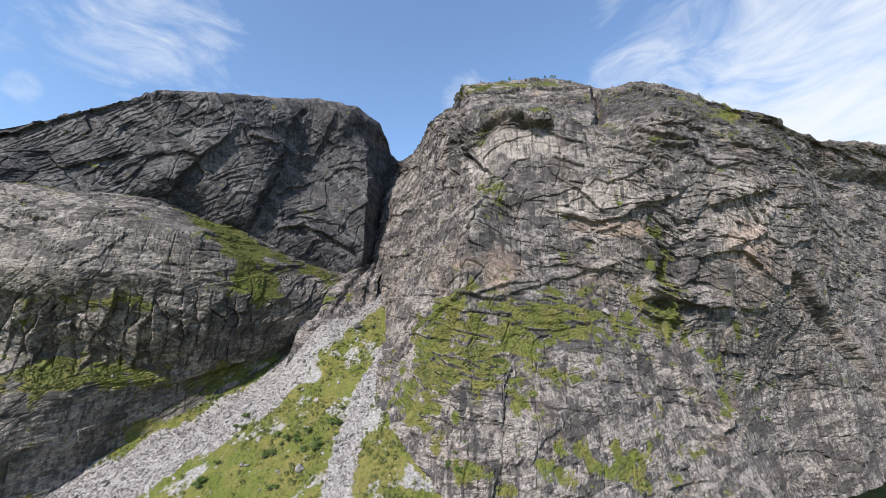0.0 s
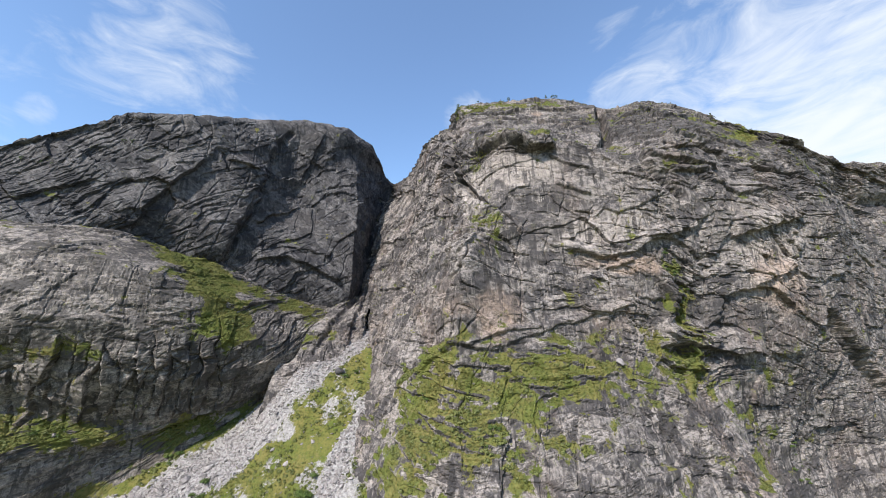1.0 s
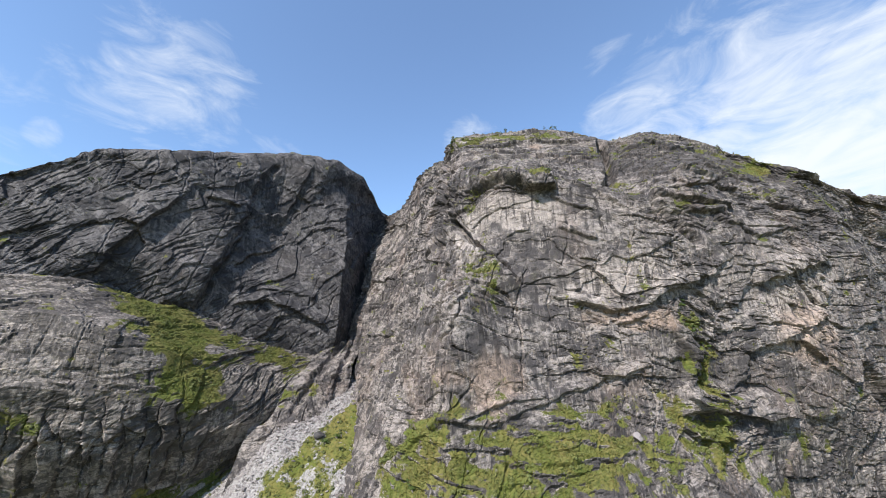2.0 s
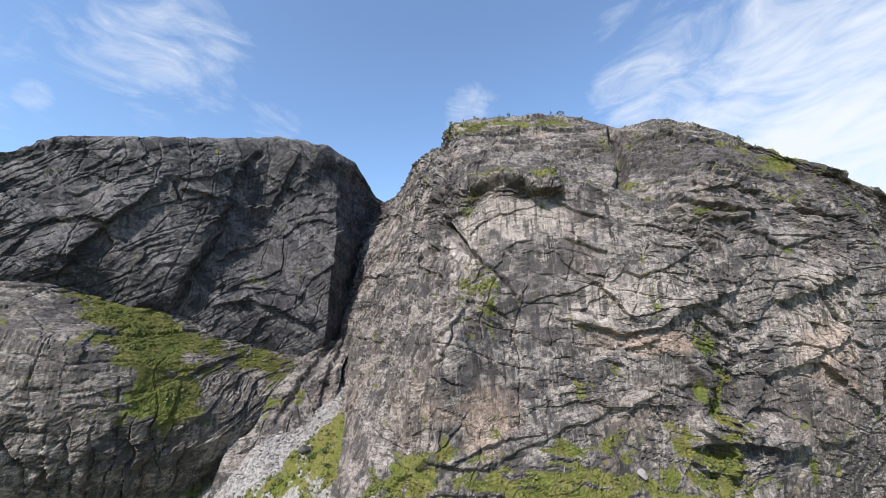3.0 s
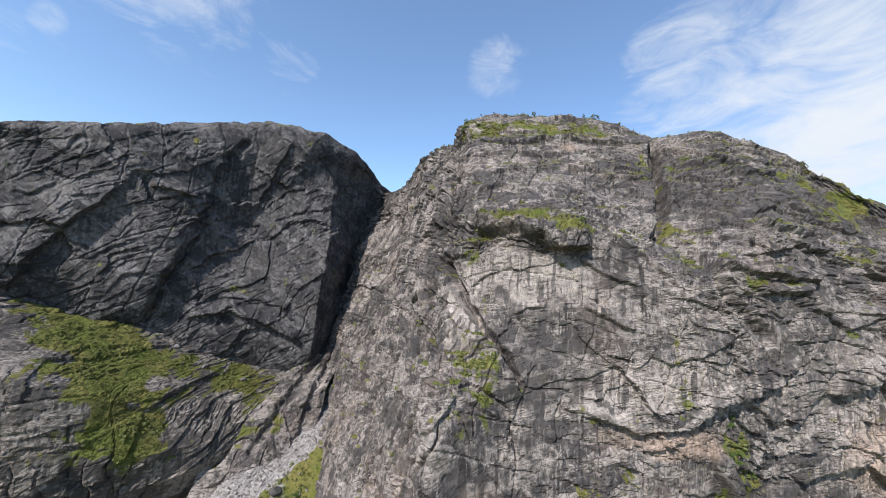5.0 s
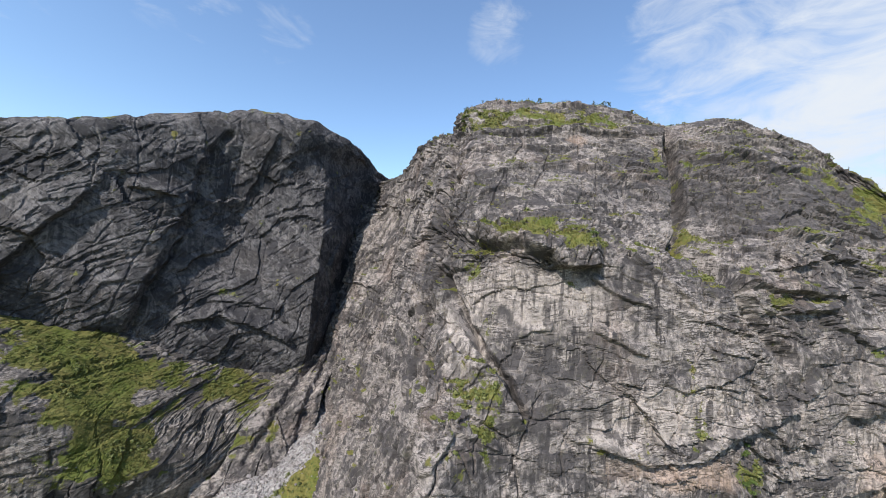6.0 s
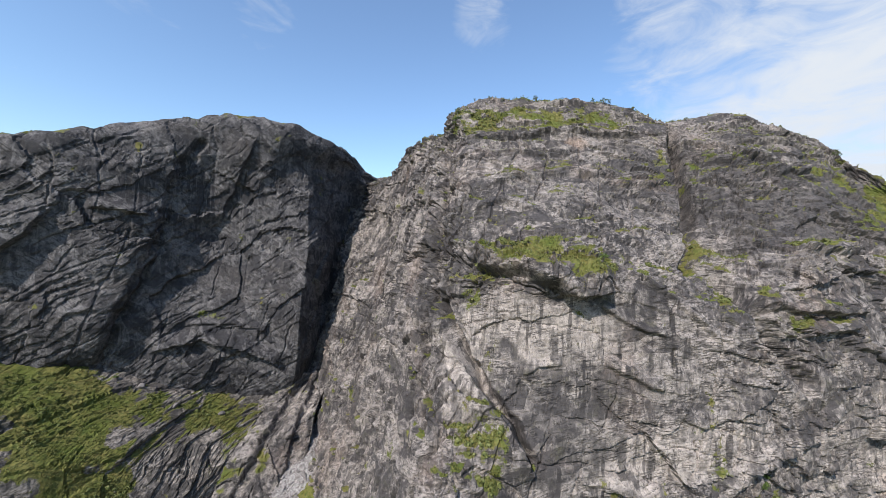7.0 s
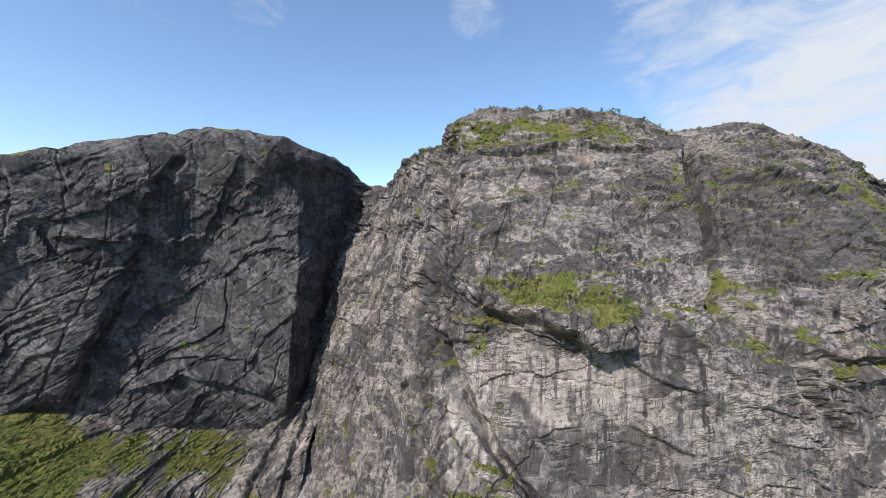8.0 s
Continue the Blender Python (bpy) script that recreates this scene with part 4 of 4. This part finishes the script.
def fill(mesh, verts, faces):
    """Fast mesh filling: faces all have the same number of corners."""
    count = faces.shape[1]
    mesh.vertices.add(len(verts))
    mesh.vertices.foreach_set("co", verts.astype(np.float32).reshape(-1))
    mesh.loops.add(faces.size)
    mesh.loops.foreach_set("vertex_index", faces.astype(np.int32).reshape(-1))
    mesh.polygons.add(len(faces))
    mesh.polygons.foreach_set("loop_start", np.arange(0, faces.size, count, dtype=np.int32))
    facets = mesh.attributes.new("sharp_face", "BOOLEAN", "FACE")
    facets.data.foreach_set("value", np.ones(len(faces), dtype=bool))
    mesh.update(calc_edges=True)


def stone_shape(seed):
    """An angular stone about 1 m across: vertices and triangles."""
    bm = bmesh.new()
    bmesh.ops.create_icosphere(bm, subdivisions=1, radius=0.5)
    r = random.Random(seed)
    for v in bm.verts:
        v.co *= r.uniform(0.55, 1.2)
        v.co.z *= 0.55
        v.co.x *= 1.25
    verts, faces = np.array([v.co[:] for v in bm.verts]), np.array([[v.index for v in f.verts] for f in bm.faces])
    bm.free()
    return verts, faces


STONES = [stone_shape(n) for n in range(6)]


def turns(count, lean=0.5):
    """Random turns as matrices: any way round, tipped a little."""
    a, b, c = rng.uniform(0, 2 * np.pi, count), rng.normal(0, lean, count), rng.normal(0, lean, count)
    m = np.zeros((count, 3, 3))
    for n in range(count):
        m[n] = np.array(Euler((b[n], c[n], a[n])).to_matrix())
    return m


def strewn(shapes, places, sizes, lean=0.5):
    """Copies of the shapes joined into one: vertices and faces."""
    verts, faces, start = [], [], 0
    kinds = rng.integers(0, len(shapes), len(places))
    for k, (v, f) in enumerate(shapes):
        mine = np.flatnonzero(kinds == k)
        if not len(mine):
            continue
        m = turns(len(mine), lean)
        at = np.einsum("nij,vj->nvi", m, v) * sizes[mine].reshape(-1, 1, 1) + places[mine][:, None]
        verts.append(at.reshape(-1, 3))
        faces.append((f[None] + (np.arange(len(mine)) * len(v)).reshape(-1, 1, 1)).reshape(-1, f.shape[1]) + start)
        start += len(mine) * len(v)
    return np.concatenate(verts), np.concatenate(faces)


def build_scree():
    scree = tagged(new("scree"), "long fan of loose grey angular stones lying in the gully", "scree")
    scree.location = (-90, 195, -40)
    x, y = rng.uniform(-190, -15, 80000), rng.uniform(120, 262, 80000)
    bare = scree_mask(x, y)
    keep = rng.random(80000) < bare * 0.95 + 0.03
    x, y = x[keep], y[keep]
    size = np.clip(rng.lognormal(-0.5, 0.48, len(x)), 0.3, 3.0)
    z = talus(x, y) + 0.9 * fractal(np.stack([x, y, talus(x, y)], 1) / 7.0, 3, 70) + 0.12 * size
    p = np.stack([x, y, z], 1)
    big = np.argsort(-size)[:300]
    rest = np.setdiff1d(np.arange(len(x)), big)
    data = [mesh_from("stone", v, f, STONE) for v, f in STONES]
    for n in big:
        one = new("stone", data[int(rng.integers(0, 6))])
        one.parent = scree
        one.matrix_parent_inverse = Matrix.Translation(-scree.location)
        one.matrix_basis = Matrix.LocRotScale(Vector(p[n]), Euler((rng.normal(0, 0.4), rng.normal(0, 0.4), rng.uniform(0, 6.28))), Vector((1, 1, 1)) * float(size[n]))
    small = new("gravel", mesh_from("gravel", *strewn(STONES, p[rest], size[rest]), STONE))
    small.parent = scree
    small.matrix_parent_inverse = Matrix.Translation(-scree.location)
    tagged(small, kind="stuff")


build_scree()


def clump_shape(seed, leaves=34):
    """A low cushion of leaves about 1 m across: vertices and four-cornered faces."""
    r = np.random.default_rng(seed)
    d = r.normal(0, 1, (leaves, 3))
    d[:, 2] = np.abs(d[:, 2])
    d /= np.linalg.norm(d, axis=1, keepdims=True)
    mid = d * np.array((0.5, 0.5, 0.42)) * r.uniform(0.55, 1.0, (leaves, 1))
    a = np.cross(d, r.normal(0, 1, (leaves, 3)))
    a /= np.linalg.norm(a, axis=1, keepdims=True)
    b = np.cross(d, a)
    s, t = r.uniform(0.07, 0.15, (leaves, 1)), r.uniform(0.10, 0.2, (leaves, 1))
    verts = np.stack([mid - a * s, mid - b * t, mid + a * s, mid + b * t], 1).reshape(-1, 3)
    return verts, np.arange(leaves * 4).reshape(-1, 4)


def tuft_shape(seed, blades=7):
    """A tuft of bent grass blades about 1 m high."""
    r = np.random.default_rng(seed)
    verts = []
    for _ in range(blades):
        a = r.uniform(0, 6.28)
        out, side = np.array((math.cos(a), math.sin(a), 0)), np.array((-math.sin(a), math.cos(a), 0))
        root, reach, tall = out * r.uniform(0, 0.2), r.uniform(0.2, 0.6), r.uniform(0.5, 1.0)
        verts += [root - side * 0.09, root + side * 0.09, root + out * reach + np.array((0, 0, tall))]
    return np.array(verts), np.arange(blades * 3).reshape(-1, 3)


CLUMPS, TUFTS = [clump_shape(n) for n in range(4)], [tuft_shape(n) for n in range(4)]


def pick(grid, mask, count):
    """Random points of a grid, more of them where the mask is high."""
    flat, weight = grid.reshape(-1, 3), np.clip(mask.reshape(-1), 0, None)
    at = rng.choice(len(flat), count, p=weight / weight.sum(), replace=True)
    return flat[at] + rng.normal(0, 0.15, (count, 3))


def plant(face, tufts, clumps, name, limit=None):
    _, grid, grass, _ = face
    mask = step_up(grass, 0.45, 0.8)
    if limit is not None:
        mask = mask * limit(grid)
    at = pick(grid, mask, tufts)
    grassy = new("grass_tufts", mesh_from("grass_tufts", *strewn(TUFTS, at, rng.uniform(0.45, 1.1, tufts), 0.2), BLADES))
    tagged(grassy, "yellow-green tufts of hill grass on " + name, "grass", kind="stuff")
    mask = mask * step_up(fractal(grid.reshape(-1, 3) / 11.0, 2, 400).reshape(mask.shape), 0.0, 0.5)
    at = pick(grid, mask, clumps)
    heath = new("heather", mesh_from("heather", *strewn(CLUMPS, at, rng.uniform(0.7, 2.2, clumps), 0.2), HEATH))
    tagged(heath, "dark green cushions of heather and bilberry on " + name, "shrub", kind="stuff")


plant(east_face, 12000, 1700, "cliff ledges", lambda g: (g[..., 0] < 240) * (g[..., 1] < 275) * (g[..., 2] > -70))
plant(slab_face, 7000, 500, "the slab", lambda g: (g[..., 1] < 245) * (g[..., 2] > -65))


def plant_talus():
    """Tufts and cushions over the turf of the talus."""
    x, y = rng.uniform(-180, -5, 40000), rng.uniform(110, 250, 40000)
    keep = rng.random(40000) < (1 - scree_mask(x, y)) * step_up(fractal(np.stack([x, y, 0 * x], 1) / 10.0, 3, 75), -0.5, 0.3)
    x, y = x[keep], y[keep]
    z = talus(x, y) + 0.9 * fractal(np.stack([x, y, talus(x, y)], 1) / 7.0, 3, 70)
    at = np.stack([x, y, z], 1)
    cushion = rng.random(len(x)) < 0.12
    tufts, clumps = at[~cushion], at[cushion]
    tagged(new("grass_tufts", mesh_from("grass_tufts", *strewn(TUFTS, tufts, rng.uniform(0.5, 1.2, len(tufts)), 0.2), BLADES)), "green tufts of hill grass beside the scree", "grass", kind="stuff")
    tagged(new("heather", mesh_from("heather", *strewn(CLUMPS, clumps, rng.uniform(0.8, 2.4, len(clumps)), 0.2), HEATH)), "dark green cushions of heather beside the scree", "shrub", kind="stuff")


plant_talus()


def tapered(bm, points, radii, sides=6):
    """A tapered round limb along points."""
    rings = []
    for n, (p, r) in enumerate(zip(points, radii)):
        way = (points[min(n + 1, len(points) - 1)] - points[max(n - 1, 0)]).normalized()
        a = way.orthogonal().normalized()
        b = way.cross(a)
        rings.append([bm.verts.new(p + (a * math.cos(k * math.tau / sides) + b * math.sin(k * math.tau / sides)) * r) for k in range(sides)])
    for low, high in zip(rings, rings[1:]):
        for k in range(sides):
            bm.faces.new((low[k], low[(k + 1) % sides], high[(k + 1) % sides], high[k]))


def part(name, mesh, parent, label=""):
    made = new(name, mesh)
    made.parent = parent
    return tagged(made, label)


def wood_mesh(name, limbs):
    bm = bmesh.new()
    for points, radii in limbs:
        tapered(bm, points, radii)
    mesh = bpy.data.meshes.new(name)
    bm.to_mesh(mesh)
    bm.free()
    mesh.materials.append(BARK)
    return mesh


def leaf_cloud(r, centres, radius, leaves, leaf):
    """Many small leaves round several centres: vertices and faces."""
    pick_one = r.integers(0, len(centres), leaves)
    d = r.normal(0, 1, (leaves, 3))
    d /= np.linalg.norm(d, axis=1, keepdims=True)
    mid = np.array(centres)[pick_one] + d * radius * r.uniform(0.25, 1.0, (leaves, 1)) * np.array((1, 1, 0.8))
    up = d + r.normal(0, 0.5, (leaves, 3)) + np.array((0, 0, 0.5))
    a = np.cross(up, r.normal(0, 1, (leaves, 3)))
    a /= np.linalg.norm(a, axis=1, keepdims=True)
    b = np.cross(up, a)
    b /= np.linalg.norm(b, axis=1, keepdims=True)
    s = leaf * r.uniform(0.6, 1.2, (leaves, 1))
    return np.stack([mid - a * s * 0.6, mid - b * s, mid + a * s * 0.6, mid + b * s], 1).reshape(-1, 3), np.arange(leaves * 4).reshape(-1, 4)


def make_bush(seed, label):
    """A low willow or birch bush, 1 m in radius."""
    r = np.random.default_rng(seed)
    bush = tagged(new("bush"), label, "bush", "mountain bushes")
    centres = [(0.6 * math.cos(a) * q, 0.6 * math.sin(a) * q, 0.45 + 0.35 * h) for a, q, h in zip(r.uniform(0, 6.28, 9), r.uniform(0.2, 1.1, 9), r.uniform(0, 1, 9))]
    stems = [([Vector((0, 0, -0.3)), Vector(c) * 0.5, Vector(c)], (0.05, 0.03, 0.012)) for c in centres]
    part("stems", wood_mesh("stems", stems), bush, "thin grey stems")
    part("crown", mesh_from("crown", *leaf_cloud(r, centres, 0.42, 900, 0.075), LEAVES), bush)
    return bush


def make_birch(seed, label):
    """A small crooked mountain birch, 1 m high."""
    r = np.random.default_rng(seed)
    tree = tagged(new("birch_tree"), label, "tree", "small birches")
    bend = [Vector((0.12 * math.sin(2.2 * t + seed) * t, 0.10 * math.cos(1.7 * t + seed) * t, t)) for t in np.linspace(-0.12, 0.92, 7)]
    part("trunk", wood_mesh("trunk", [(bend, [0.035, 0.032, 0.027, 0.022, 0.016, 0.011, 0.005])]), tree, "thin pale bark")
    limbs, centres = [], [tuple(bend[-1])]
    for n in range(7):
        root = bend[2 + n % 4].lerp(bend[3 + n % 4], float(r.uniform(0, 1)))
        a = n * 2.4 + r.uniform(0, 0.6)
        tip = root + Vector((math.cos(a), math.sin(a), 0.55)) * float(r.uniform(0.2, 0.36))
        limbs.append(([root, root.lerp(tip, 0.5) + Vector((0, 0, 0.02)), tip], (0.014, 0.009, 0.004)))
        centres.append(tuple(tip))
    part("limbs", wood_mesh("limbs", limbs), tree)
    part("crown", mesh_from("crown", *leaf_cloud(r, centres, 0.17, 700, 0.034), LEAVES), tree)
    return tree


def perch(face, x, z, far=400):
    """The place on a face that lies nearest to x and z, seen from the front."""
    p = face[1].reshape(-1, 3)
    return Vector(p[np.argmin(np.hypot(p[:, 0] - x, p[:, 2] - z) + 0.02 * p[:, 1] + 1000 * (p[:, 1] > far))])


def on_talus(x, y):
    z = talus(np.array([x]), np.array([y]))
    return Vector((x, y, float(z[0] + 0.9 * fractal(np.array([[x, y, z[0]]]) / 7.0, 3, 70)[0])))


def build_bushes():
    kinds = [make_bush(n, "low green willow bush on the turf of the slope") for n in range(3)]
    spots = []
    for x, y, count, reach in ((-53, 158, 9, 7), (-66, 163, 6, 6), (-45, 167, 5, 4), (-93, 156, 4, 5), (-61, 146, 5, 6), (-91, 177, 4, 5), (-40, 205, 3, 4), (-118, 200, 5, 7)):
        for _ in range(count):
            spots.append((on_talus(x + rng.normal(0, reach * 0.6), y + rng.normal(0, reach * 0.6)), rng.uniform(1.2, 2.8)))
    for x, z, count, reach, face in ((0, -8, 3, 3, east_face), (6, -46, 6, 5, east_face), (-14, -54, 6, 5, east_face), (-4, -56, 5, 4, east_face), (-28, -58, 4, 4, east_face), (172, -46, 7, 6, east_face), (168, -38, 4, 4, east_face),
                                     (22, -16, 3, 4, east_face), (100, 48, 3, 3, east_face), (103, 38, 4, 4, east_face), (107, 30, 4, 4, east_face), (14, 163, 5, 3, east_face),
                                     (-136, 60, 5, 5, slab_face), (-112, 52, 5, 6, slab_face), (-150, -22, 6, 8, slab_face), (-125, -26, 5, 7, slab_face), (-168, -24, 4, 6, slab_face), (56, 106, 2, 2, east_face)):
        for _ in range(count):
            spots.append((perch(face, x + rng.normal(0, reach * 0.6), z + rng.normal(0, reach * 0.4), 262), rng.uniform(0.8, 2.0)))
    for n, (at, size) in enumerate(spots):
        m = Matrix.LocRotScale(at, Euler((0, 0, rng.uniform(0, 6.28))), None)
        kind = kinds[n % 3]
        if n < 3:
            kind.matrix_basis = m @ Matrix.Diagonal((size, size, size * 0.9, 1))
        else:
            made = copy_thing(kind, m)
            made.scale = (size, size, size * 0.9)


build_bushes()


def build_birches():
    kinds = [make_birch(n, "small crooked birch on the rim of the cliff") for n in range(3)]
    spots = []
    for x, z, count, reach, face in ((81, 176, 6, 6, east_face), (32, 178, 3, 5, east_face), (54, 177, 3, 6, east_face), (184, 157, 4, 4, east_face), (205, 147, 5, 8, east_face), (228, 140, 4, 6, east_face),
                                     (290, 140, 6, 18, east_face), (340, 144, 7, 25, east_face), (16, 166, 4, 2, east_face), (-156, 110, 2, 3, west_face), (-182, 92, 3, 6, west_face)):
        for _ in range(count):
            spots.append((perch(face, x + rng.normal(0, reach * 0.7), z, 300), rng.uniform(1.5, 3.3)))
    for n, (at, size) in enumerate(spots):
        m = Matrix.LocRotScale(at, Euler((0, 0, rng.uniform(0, 6.28))), None)
        kind = kinds[n % 3]
        if n < 3:
            kind.matrix_basis = m @ Matrix.Diagonal((size, size, size, 1))
        else:
            made = copy_thing(kind, m)
            made.scale = (size, size, size)


build_birches()


def boulder(at, size, seed, label, material):
    """A single block: a cut and bevelled stone."""
    bm = bmesh.new()
    bmesh.ops.create_icosphere(bm, subdivisions=3, radius=0.55)
    r = random.Random(seed)
    for _ in range(9):
        way = Vector((r.uniform(-1, 1), r.uniform(-1, 1), r.uniform(-1, 1))).normalized()
        reach = r.uniform(0.26, 0.42)
        for v in bm.verts:
            over = v.co.dot(way) - reach
            if over > 0:
                v.co -= way * over
    for v in bm.verts:
        v.co += v.co.normalized() * 0.03 * noise.noise(v.co * 5 + Vector((seed, 0, 0)))
        v.co.x *= 1.25
        v.co.z *= 0.85
    mesh = bpy.data.meshes.new("boulder")
    bm.to_mesh(mesh)
    bm.free()
    mesh.materials.append(material)
    made = new("boulder", mesh)
    made.matrix_basis = Matrix.LocRotScale(at + Vector((0, 0, 0.2 * size)), Euler((r.uniform(-0.3, 0.3), r.uniform(-0.3, 0.3), r.uniform(0, 6.28))), Vector((size,) * 3))
    return tagged(made, label, "boulder", "fallen boulders")


DARK_STONE = stone_material("dark_boulder", (0.07, 0.066, 0.066), (0.12, 0.11, 0.11))
boulder(on_talus(-46, 209), 4.2, 1, "dark angular boulder lying on the pale scree", DARK_STONE)
boulder(on_talus(-100, 185), 3.6, 2, "pale flat boulder lying on the scree", STONE)
boulder(perch(east_face, 73, 3, 200), 3.4, 3, "rounded grey boulder on a grassy ledge", STONE)
for n, (x, y) in enumerate(((-84, 199), (-70, 196), (-116, 176), (-125, 186), (-60, 217), (-52, 150), (-78, 158), (-33, 166))):
    boulder(on_talus(x, y), 1.8 + 0.25 * n % 1.3, 10 + n, "grey angular boulder among smaller scree stones", STONE)
for n, (x, z) in enumerate(((-92, 36), (-104, 44), (-78, 30), (-150, -25))):
    boulder(perch(slab_face, x, z, 240), 2.2, 30 + n, "pale boulder resting on the turf of the slab", STONE)
